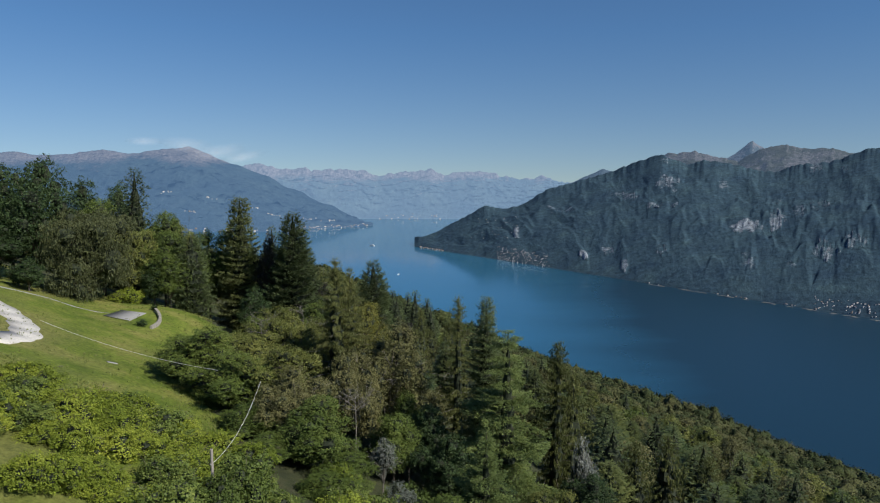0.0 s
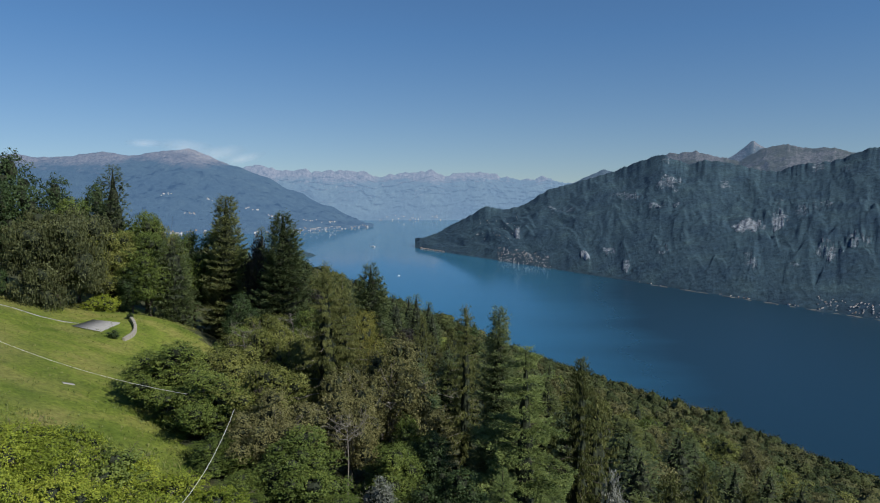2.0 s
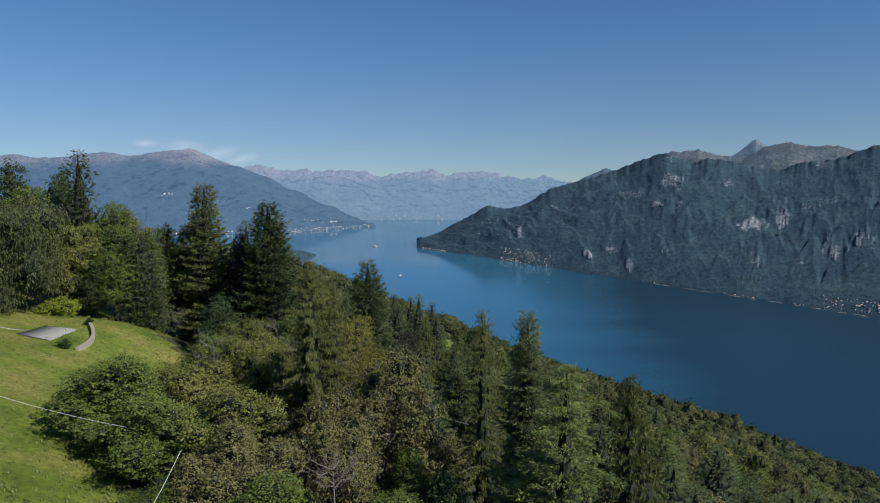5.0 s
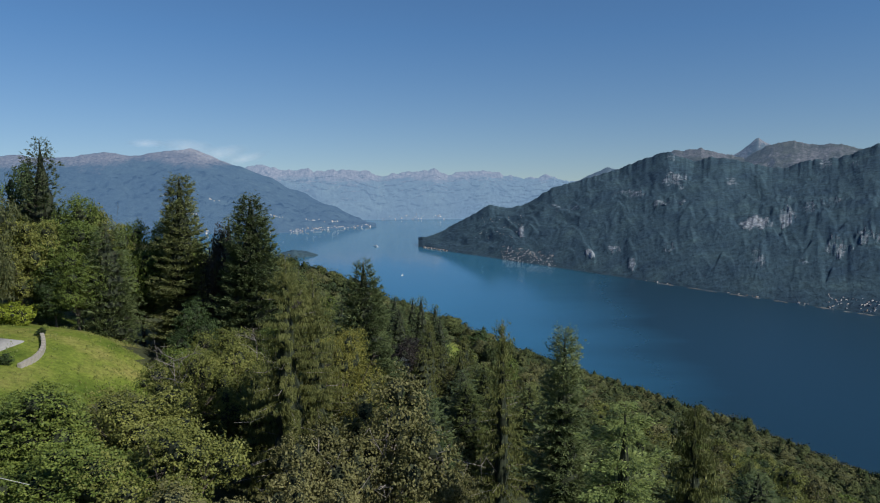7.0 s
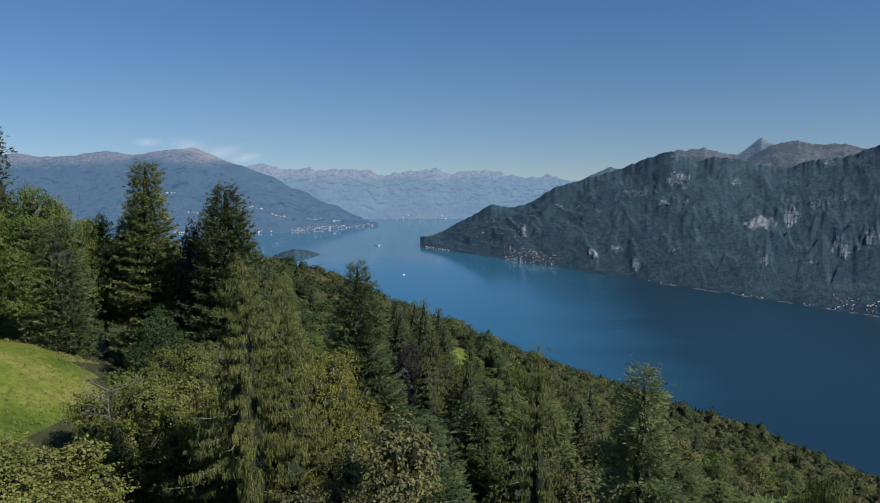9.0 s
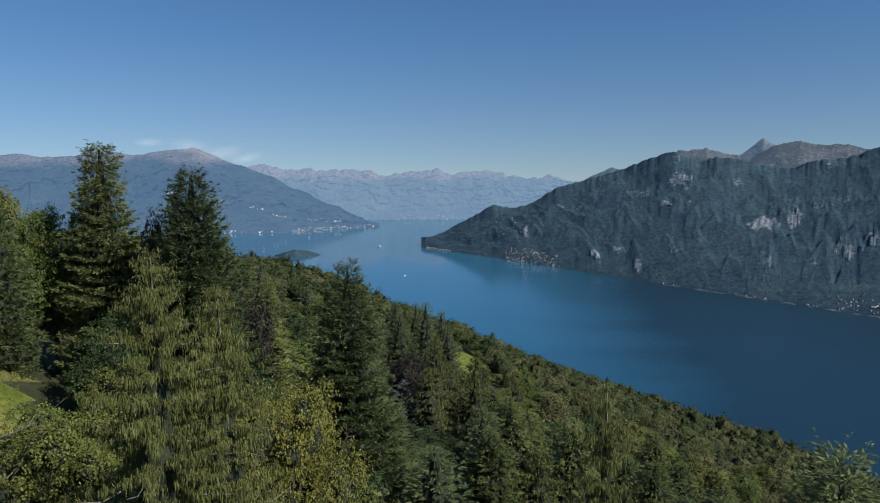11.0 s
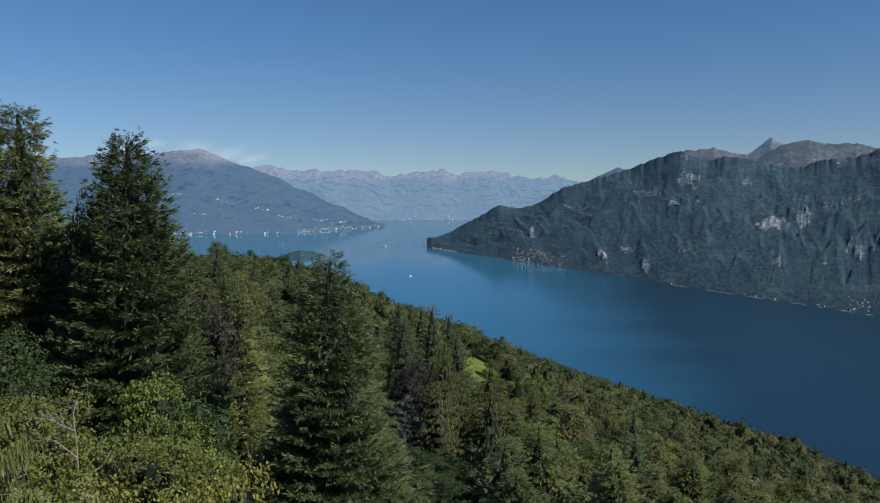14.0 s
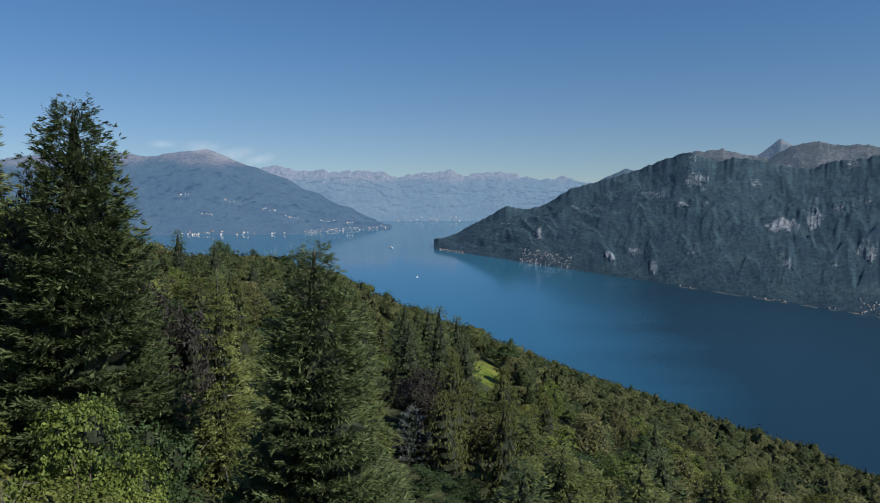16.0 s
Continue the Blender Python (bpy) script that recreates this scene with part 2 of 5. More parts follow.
CABLE = plain_mat("pale cable sheath", (0.60, 0.60, 0.58), (0.75, 0.75, 0.72), 9.0, 0.5)
BOAT_WHITE = plain_mat("white boat paint", (0.75, 0.75, 0.75), (0.85, 0.85, 0.85), 1.0, 0.4)
DARK_GLASS = plain_mat("dark window glass", (0.02, 0.025, 0.03), (0.05, 0.055, 0.06), 1.0, 0.15)
# Forest colour is shifted to blue, so it carries the haze of the air.
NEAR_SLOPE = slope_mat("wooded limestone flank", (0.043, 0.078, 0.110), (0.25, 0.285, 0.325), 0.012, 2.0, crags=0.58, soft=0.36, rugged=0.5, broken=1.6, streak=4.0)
# The ranges below glow faintly blue to stand for haze in the air.
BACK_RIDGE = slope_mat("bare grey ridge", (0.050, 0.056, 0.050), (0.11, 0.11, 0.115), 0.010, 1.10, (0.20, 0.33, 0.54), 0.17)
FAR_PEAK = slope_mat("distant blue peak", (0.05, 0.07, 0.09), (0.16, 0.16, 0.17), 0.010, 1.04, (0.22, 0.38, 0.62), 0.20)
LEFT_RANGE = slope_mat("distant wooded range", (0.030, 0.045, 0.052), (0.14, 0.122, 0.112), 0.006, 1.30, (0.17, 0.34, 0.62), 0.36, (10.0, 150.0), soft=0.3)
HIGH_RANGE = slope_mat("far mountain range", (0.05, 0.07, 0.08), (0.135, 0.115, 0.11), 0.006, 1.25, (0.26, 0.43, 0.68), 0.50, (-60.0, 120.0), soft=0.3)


# ---- building helpers ----
def quad_mesh(name, verts, quads, smooth=False):
    me = bpy.data.meshes.new(name)
    verts = np.asarray(verts, dtype=np.float32).reshape(-1, 3)
    quads = np.asarray(quads, dtype=np.int32).reshape(-1, 4)
    me.vertices.add(len(verts))
    me.vertices.foreach_set("co", verts.ravel())
    me.loops.add(quads.size)
    me.loops.foreach_set("vertex_index", quads.ravel())
    me.polygons.add(len(quads))
    me.polygons.foreach_set("loop_start", np.arange(0, quads.size, 4, dtype=np.int32))
    if smooth:
        me.polygons.foreach_set("use_smooth", np.ones(len(quads), dtype=bool))
    me.update(calc_edges=True)
    me.validate()
    return me


def part(name, me, material, parent=None, label=""):
    if isinstance(me, bmesh.types.BMesh):
        bm, me = me, bpy.data.meshes.new(name)
        bm.to_mesh(me)
        bm.free()
    ob = new(name, me)
    if material and not me.materials:
        me.materials.append(material)
    if parent:
        ob.parent = parent
    if label:
        ob["label"] = label
    return ob


def box(bm, size, centre=(0, 0, 0), bevel=0.0):
    r = bmesh.ops.create_cube(bm, size=1.0, matrix=Matrix.Translation(centre) @ Matrix.Diagonal((*size, 1)))
    if bevel:
        edges = list({e for v in r["verts"] for e in v.link_edges})
        bmesh.ops.bevel(bm, geom=edges, offset=bevel, segments=2, affect="EDGES", profile=0.5)
    return bm


def unit(a):
    return a / np.maximum(np.linalg.norm(a, axis=-1, keepdims=True), 1e-9)


class Wood:
    """Collects tapered tubes."""

    def __init__(self):
        self.v, self.f, self.k = [], [], 0

    def tube(self, pts, r0, r1, sides=6):
        pts = np.asarray(pts, dtype=float)
        n = len(pts)
        t = unit(np.gradient(pts, axis=0))
        ref = np.where(np.abs(t[:, 2:3]) > 0.9, np.array([[1.0, 0, 0]]), np.array([[0, 0, 1.0]]))
        a = unit(np.cross(t, ref))
        b = np.cross(t, a)
        th = np.arange(sides) * 2 * math.pi / sides
        rad = np.linspace(r0, r1, n)[:, None, None]
        ring = pts[:, None, :] + rad * (np.cos(th)[None, :, None] * a[:, None, :] + np.sin(th)[None, :, None] * b[:, None, :])
        i = np.arange(n - 1)[:, None] * sides
        j = np.arange(sides)[None, :]
        q = np.stack([i + j, i + (j + 1) % sides, i + sides + (j + 1) % sides, i + sides + j], axis=-1).reshape(-1, 4)
        self.v.append(ring.reshape(-1, 3))
        self.f.append(q + self.k)
        self.k += n * sides

    def mesh(self, name):
        return quad_mesh(name, np.concatenate(self.v), np.concatenate(self.f), True)


def leaf_quads(c, d, nrm, length, width, belly=0.06):
    """Pointed leaves or sprays: centres, long axes, normals, sizes. belly: how far past the middle they are widest."""
    d = unit(d)
    s = unit(np.cross(nrm, d))
    length, width = np.broadcast_to(length, len(c))[:, None], np.broadcast_to(width, len(c))[:, None]
    return np.stack([c - d * length / 2, c + s * width / 2 + d * length * belly, c + d * length / 2, c - s * width / 2 + d * length * belly], axis=1)


def leaf_mesh(name, chunks):
    v = np.concatenate(chunks).reshape(-1, 3)
    return quad_mesh(name, v, np.arange(len(v)).reshape(-1, 4))


def thicket(rng, h, reach, nt=14, levels=16):
    """Ragged inner cone or column that keeps a crown from being seen through; reach(q) is its radius, q from 0 at the tip."""
    q = np.linspace(0.03, 0.97, levels)
    a = np.arange(nt) * 6.283 / nt
    rad = np.array([reach(v) for v in q])[:, None] * (1 + 0.13 * rng.normal(0, 1, (levels, nt))) * np.where(np.arange(levels) % 2, 0.74, 1.06)[:, None]
    pts = np.stack([rad * np.cos(a)[None], rad * np.sin(a)[None], (h * (1 - q))[:, None] + 0.15 * rng.normal(0, 1, (levels, nt))], axis=-1)
    nx = np.roll(pts, -1, axis=1)
    return np.stack([pts[:-1], nx[:-1], nx[1:], pts[1:]], axis=2).reshape(-1, 4, 3)


def tufts(rng, at, toward, size, per, slim, loose=0.3, top=1.0, belly=0.06):
    """Bunches of needles: each bunch fans out from its foot."""
    c = np.repeat(at, per, axis=0) + rng.normal(0, 0.05, (len(at) * per, 3))
    n = len(c)
    d = unit(np.repeat(unit(toward), per, axis=0) + rng.normal(0, loose, (n, 3)))
    L = np.repeat(size, per) * rng.uniform(0.6, 1.25, n)
    nr = rng.normal(0, 0.45, (n, 3)) + np.array([0, 0, top])
    return leaf_quads(c + d * (L * 0.5)[:, None], d, nr, L, L * slim * rng.uniform(0.7, 1.35, n), belly)


def fir(rng, h, r, power=0.7, gap=0.75, whorl=9, size=0.42, space=0.34, lift=0.3, droop=0.2, curl=0.2, bare=0.04, keep=0.95, ragged=0.2, fan=0.36, inner=0.35, core=0.38, per=8,
        slim=0.15, hang=0.0, even=0.4, blunt=0.0, lobe=0.06, rise=0.3, loose=0.33, pale=0):
    """A conifer: whorls of boughs, each a fan of bunched needles, round a dark inner crown. hang: length of the twigs that hang from the boughs."""
    wood = Wood()
    wood.tube([(0, 0, -0.6), (0.04 * r, 0, h * 0.5), (0, 0, h * 0.985)], 0.014 * h, 0.02, 8)
    ps, ds, ss = [], [], []
    ph = rng.uniform(0, 6.28, 2)
    z = h * bare
    while z < h * 0.985:
        q = 1 - z / h
        R = r * ((q + blunt) / (1 + blunt)) ** power * (1 - 0.3 * max(0.0, (q - 0.82) / 0.18))
        turn = rng.uniform(0, 6.28)
        count = max(8, int(whorl * (0.5 + 0.5 * q)))
        for b in range(count):
            if rng.random() > keep:
                continue
            az = turn + 6.283 * b / count + rng.normal(0, 0.22)
            ln = R * (1 + lobe * math.sin(2 * az + 0.55 * z + ph[0]) + lobe * 0.7 * math.sin(3 * az - 0.9 * z + ph[1])) * rng.uniform(1 - 1.3 * ragged, 1 + 0.6 * ragged) + 0.12
            out = np.array([math.cos(az), math.sin(az), 0.0])
            side = np.array([-out[1], out[0], 0.0])
            z0 = z + rng.uniform(-1, 1) * even * gap
            tilt = rng.normal(0, 0.16)
            s = size * (0.32 + 0.68 * min(1.0, ln / 2.4))
            gs = space * (0.4 + 0.6 * min(1.0, ln / 2.4))
            n = max(2, int(ln * (1 - inner) / gs))
            t = inner + (1 - inner) * (np.arange(n) + rng.random(n)) / n
            w = fan * ln * np.clip(1.08 - t, 0.05, 1) ** 0.7
            k = np.maximum(1, (2 * w / (gs * 1.1)).astype(int))
            tt, ww = np.repeat(t, k), np.repeat(w, k)
            m = len(tt)
            lat = rng.uniform(-1, 1, m)
            arch = ln * (lift * (1.1 - q) * tt - droop * tt * tt * (0.35 + q) + curl * tt ** 4)
            p = out[None] * (ln * tt - 0.3 * np.abs(lat) * ww)[:, None] + side[None] * (lat * ww)[:, None]
            p[:, 2] = z0 + arch - 0.14 * np.abs(lat) * ww + tilt * lat * ww + rng.normal(0, 0.05, m)
            d = out[None] * 0.8 + side[None] * (0.75 * lat)[:, None]
            d[:, 2] += rise * (0.4 + tt) * (0.5 + 0.5 * q)
            if hang:
                d = d * 0.12 - np.array([0, 0, 1.0])
            ps.append(p)
            ds.append(d)
            ss.append(np.full(m, s) * (hang * rng.uniform(0.5, 1.25, m) / size if hang else rng.uniform(0.75, 1.2, m)))
            if ln > 1.2 and b % 2 == 0:
                e = int(m * 0.6)
                wood.tube([(0, 0, z0), out * ln * 0.45 + np.array([0, 0, z0 + arch[0] - 0.06]), out * ln * 0.85 + np.array([0, 0, z0 + arch[e] - 0.1])], 0.009 * ln + 0.012, 0.008, 4)
        z += gap * rng.uniform(0.8, 1.2) * min(1.0, 0.28 + 1.6 * q)
    for k in range(pale):
        a, zb = rng.uniform(0, 6.28), h * rng.uniform(0.3, 0.8)
        ln = r * (1 - zb / h) ** power * rng.uniform(0.8, 1.1)
        o = np.array([math.cos(a), math.sin(a), 0.0])
        wood.tube([np.array([0, 0, zb]), o * ln * 0.4 + np.array([0, 0, zb + 0.2]), o * ln * 0.7 + np.array([0, 0, zb]), o * ln + np.array([0, 0, zb + 0.2])], 0.035, 0.008, 5)
    p, d, s = np.concatenate(ps), np.concatenate(ds), np.concatenate(ss)
    quads = tufts(rng, p, d, s, per, slim, 0.1, 0.0, -0.28) if hang else tufts(rng, p, d, s, per, slim, loose)
    if hang:
        d2 = rng.normal(0, 0.6, (len(p), 3)) + p * np.array([1, 1, 0]) * 0.4 + np.array([0, 0, 0.15])
        quads = np.concatenate([quads, tufts(rng, p, d2, np.full(len(p), size * 0.8), 1, 0.2)])
    # Added inner shell: the shade between the boughs is in its dark colour.
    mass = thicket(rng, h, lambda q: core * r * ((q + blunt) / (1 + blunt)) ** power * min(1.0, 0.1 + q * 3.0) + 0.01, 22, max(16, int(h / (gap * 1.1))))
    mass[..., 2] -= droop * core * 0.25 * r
    return quads, wood, mass


def broadleaf(rng, h, r, lobes=26, leaf=0.24, bunch=0.55, per=11, base=0.06, hang=0.0, twigs=0, sparse=1.0, broad=0.62):
    """Forked trunk, limbs, and a crown of lobes, each built of many leafy bunches with dark gaps between them."""
    wood = Wood()
    fork = h * rng.uniform(0.2, 0.3)
    wood.tube([(0, 0, -0.6), (rng.normal(0, 0.1), rng.normal(0, 0.1), fork * 0.5), (0, 0, fork)], 0.022 * h, 0.016 * h, 8)
    mid = h * (0.5 + base / 2)
    cen, rad = [], []
    for i in range(lobes):
        u = unit(rng.normal(0, 1, 3))
        u[2] = u[2] * 0.9 + 0.1
        f = rng.random() ** 0.42 * 0.8
        lr = r * rng.uniform(0.2, 0.42) * (1.15 - 0.35 * f)
        c = np.array([u[0] * r * f, u[1] * r * f, mid + u[2] * (h - mid) * f])
        c[2] = min(c[2], h - lr * 0.8)
        wood.tube([(0, 0, fork * rng.uniform(0.7, 1.0)), c * np.array([0.45, 0.45, 0.75]), c], 0.008 * h, 0.02, 5)
        cen.append(c)
        rad.append(lr)
    cen, rad = np.array(cen), np.array(rad)
    ps, ds = [], []
    for i in range(lobes):
        n = max(6, int(9.0 * sparse * (rad[i] / bunch) ** 2))
        d = unit(rng.normal(0, 1, (n, 3)) + np.array([0, 0, 0.25]))
        p = cen[i] + d * (rad[i] * rng.uniform(0.55, 1.12, n))[:, None] * np.array([1, 1, 0.82])
        away = np.linalg.norm(p[:, None, :] - cen[None], axis=-1) / rad[None]
        away[:, i] = 9.0
        keep = away.min(axis=1) > 0.6
        ps.append(p[keep])
        ds.append(d[keep])
    p, d = np.concatenate(ps), np.concatenate(ds)
    m = len(p)
    size = bunch * rng.uniform(0.6, 1.25, m)
    c = np.repeat(p, per, axis=0)
    n = len(c)
    off = rng.normal(0, 0.42, (n, 3)) * np.array([1, 1, 0.55])
    dd = np.repeat(d, per, axis=0)
    off += dd * (0.35 - 0.5 * np.sum(off * off, axis=1))[:, None]
    c = c + off * np.repeat(size, per)[:, None]
    nr = unit(dd * 0.5 + rng.normal(0, 0.5, (n, 3)) + np.array([0, 0, 0.5]))
    ax = unit(np.cross(nr, rng.normal(0, 1, (n, 3))))
    L = leaf * rng.uniform(0.6, 1.35, n)
    W = L * broad * rng.uniform(0.75, 1.2, n)
    if hang:
        k = rng.random(n) < 0.6
        ax[k] = np.array([0, 0, -1.0]) + rng.normal(0, 0.14, (k.sum(), 3))
        nr[k] = unit(rng.normal(0, 1, (k.sum(), 3)) * np.array([1, 1, 0.1]))
        L[k] *= hang
        W[k] *= 0.55
        c[k, 2] -= L[k] * rng.uniform(0.2, 0.9, k.sum())
    # Dark balls inside the lobes put shade between the leaf bunches.
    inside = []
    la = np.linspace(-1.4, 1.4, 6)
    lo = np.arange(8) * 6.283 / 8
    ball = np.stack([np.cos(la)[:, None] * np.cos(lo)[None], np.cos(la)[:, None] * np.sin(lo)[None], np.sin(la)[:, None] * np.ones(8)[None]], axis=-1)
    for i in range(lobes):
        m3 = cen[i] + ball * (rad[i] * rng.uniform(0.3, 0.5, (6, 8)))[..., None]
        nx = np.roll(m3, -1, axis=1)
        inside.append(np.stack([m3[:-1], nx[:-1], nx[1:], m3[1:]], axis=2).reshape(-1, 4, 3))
    for i in range(twigs):
        u = unit(rng.normal(0, 1, 3) + np.array([0, 0, 0.8]))
        a = np.array([u[0] * r * 0.4, u[1] * r * 0.4, mid])
        e = a + u * r * rng.uniform(0.6, 0.95)
        m2 = (a + e) / 2 + rng.normal(0, 0.25, 3)
        wood.tube([a, m2, e], 0.045, 0.012, 4)
        for j in range(3):
            s = m2 + (e - m2) * rng.random()
            wood.tube([s, s + unit(u + rng.normal(0, 0.7, 3)) * 0.45, s + unit(u + rng.normal(0, 0.7, 3)) * rng.uniform(0.5, 1.0)], 0.02, 0.006, 3)
    return leaf_quads(c, ax, nr, L, W), wood, np.concatenate(inside)


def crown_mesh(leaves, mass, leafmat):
    """Leaves or needles, with filler for the inner twigs in a second material, darkened as shade."""
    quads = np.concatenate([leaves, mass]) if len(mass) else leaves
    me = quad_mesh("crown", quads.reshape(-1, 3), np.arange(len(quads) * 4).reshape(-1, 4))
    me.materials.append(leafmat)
    me.materials.append(INNER_SHADE)
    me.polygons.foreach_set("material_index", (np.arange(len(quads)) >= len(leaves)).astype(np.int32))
    return me


def tree(name, made, leafmat, bark, label, category, at=None):
    root = new(name)
    tagged(root, label, category)
    part("trunk", made[1].mesh("trunk"), bark, root)
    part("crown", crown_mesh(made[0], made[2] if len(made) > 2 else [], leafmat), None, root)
    if at is not None:
        root.matrix_basis = at
    return root


# ---- the land ----
LAKE_Z = -305.0


def hill(x, y):
    """Height of the wooded hillside, which falls to the lake."""
    x, y = np.asarray(x, dtype=float), np.asarray(y, dtype=float)
    xs = np.where(x < -50, -50 + (x + 50) * 0.6, x)
    z = -19.4 - 0.36 * (xs + 42) - 0.19 * (y - 94)
    z = z - 0.0003 * np.maximum(0, y - 340) ** 2 * np.clip((60 - x) / 160 + 0.3, 0.3, 1.6)
    z = z - 0.0009 * np.maximum(0, x - 190) ** 2
    z = z + 0.14 * np.maximum(0, -y - 10) * 0.5
    z = z + 0.45 * np.sin(x * 0.11 + 1.3) * np.sin(y * 0.09) + 2.2 * np.sin(x * 0.021 + y * 0.013) * np.clip((y - 130) / 100, 0, 1)
    z = z + 6.5 * np.exp(-((x + 68) / 34) ** 2 - ((y - 335) / 90) ** 2) + 5.5 * np.exp(-((x - 18) / 34) ** 2 - ((y - 322) / 55) ** 2) + 5.0 * np.exp(-((x + 25) / 48) ** 2 - ((y - 335) / 105) ** 2)
    z = z + (0.85 + 0.2 * np.maximum(-3, y - 91.5) + 0.28 * (x + 40)) * np.exp(-((x + 40) / 9) ** 2 - ((y - 95) / 13) ** 2)
    return np.clip(z, -345, 160)


def hz(x, y):
    return float(hill(x, y))


LAWN_EDGE = [(-70, -30.0), (0, -22.0), (30, -17.0), (45, -16.0), (53, -15.8), (61, -19.3), (69, -25.5), (84, -30.0), (95, -28.8), (101, -31.5), (110, -37.5), (122, -50.0)]


def on_lawn(x, y):
    e = np.interp(y, [p[0] for p in LAWN_EDGE], [p[1] for p in LAWN_EDGE])
    return (x < e + 0.8 * np.sin(y * 0.9)) & (y > -70) & (y < 122) & (x > -95 + 4 * np.sin(y * 0.2))


def on_meadow(x, y):
    a = ((x - 4) / 7.5) ** 2 + ((y - 272) / 25.0) ** 2 < 1
    b = ((x + 106) / 20.0) ** 2 + ((y - 348) / 40.0) ** 2 < 1
    return a | b


def graded(a, b, step, lo, hi, n):
    inner = np.arange(a, b + step, step)
    left = a - (a - lo) * np.linspace(1, 0, n, endpoint=False) ** 1.6
    right = b + step + (hi - b) * np.linspace(0, 1, n + 1)[1:] ** 1.6
    return np.concatenate([left, inner, right])


def ground_mesh():
    xs = graded(-110, 180, 2.5, -2500, 1500, 34)
    ys = graded(-10, 430, 2.5, -1800, 2100, 34)
    X, Y = np.meshgrid(xs, ys)
    Z = hill(X, Y)
    nx, ny = len(xs), len(ys)
    i = (np.arange(ny - 1)[:, None] * nx + np.arange(nx - 1)[None, :]).ravel()
    quads = np.stack([i, i + 1, i + nx + 1, i + nx], axis=-1)
    me = quad_mesh("ground", np.stack([X, Y, Z], axis=-1), quads, True)
    me.materials.append(FLOOR)
    me.materials.append(GRASS)
    cx, cy = X.ravel()[i] + 1.2, Y.ravel()[i] + 1.2
    me.polygons.foreach_set("material_index", (on_lawn(cx, cy) | on_meadow(cx, cy)).astype(np.int32))
    return me


ground = tagged(part("ground", ground_mesh(), None), "steep wooded hillside with a mown green lawn", "ground", kind="structure")
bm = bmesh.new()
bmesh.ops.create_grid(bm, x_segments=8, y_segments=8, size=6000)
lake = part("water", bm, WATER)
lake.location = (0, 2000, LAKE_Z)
tagged(lake, "calm deep blue lake with faint windy streaks, reflections put into its colour", "lake", kind="structure")

EYE = (-1.7, 37.4, -4.4)
RIGHT_SKY = [(-0.037, -0.107), (-0.023, -0.095), (0.006, -0.0765), (0.046, -0.056), (0.064, -0.044), (0.091, -0.050), (0.118, -0.043), (0.154, -0.0217), (0.189, -0.0117), (0.243, 0.0044), (0.273, 0.016), (0.317, 0.0297), (0.354, 0.0168), (0.379, 0.0213), (0.403, 0.018), (0.453, 0.0089), (0.481, 0.0047), (0.513, 0.0154), (0.558, 0.0182), (0.613, 0.0373), (0.794, 0.0512), (1.1, 0.056)]
BACK_SKY = [(0.284, 0.0048), (0.326, 0.0304), (0.364, 0.034), (0.4, 0.0251), (0.426, 0.0209), (0.466, 0.0394), (0.494, 0.0422), (0.528, 0.0373), (0.56, 0.0393), (0.592, 0.0304), (0.654, 0.0314), (0.796, 0.0239)]
PEAK_SKY = [(0.181, -0.014), (0.205, -0.0039), (0.233, 0.0085), (0.253, 0.0012), (0.324, 0.0045), (0.403, 0.0196), (0.419, 0.028), (0.444, 0.0482), (0.469, 0.0331), (0.513, 0.0225), (0.614, 0.0271), (0.719, 0.0089)]
LEFT_SKY = [(-1.5, -0.01), (-1.039, -0.0076), (-0.835, 0.0067), (-0.713, 0.0215), (-0.608, 0.0301), (-0.56, 0.0265), (-0.48, 0.0329), (-0.444, 0.0294), (-0.392, 0.0337), (-0.359, 0.0381), (-0.34, 0.0324), (-0.281, 0.0098), (-0.218, -0.0186), (-0.155, -0.0471), (-0.115, -0.068), (-0.097, -0.0765)]
HIGH_SKY = [(-0.329, 0.0102), (-0.257, 0.0127), (-0.233, 0.0078), (-0.185, 0.0066), (-0.129, 0.0077), (-0.09, -0.0014), (-0.046, 0.0022), (-0.014, 0.0082), (0.006, 0.0009), (0.062, 0.0052), (0.09, -0.0029), (0.118, -0.0079), (0.157, -0.0035), (0.177, -0.0116), (0.213, -0.0183), (0.245, -0.0225), (0.4, -0.02)]


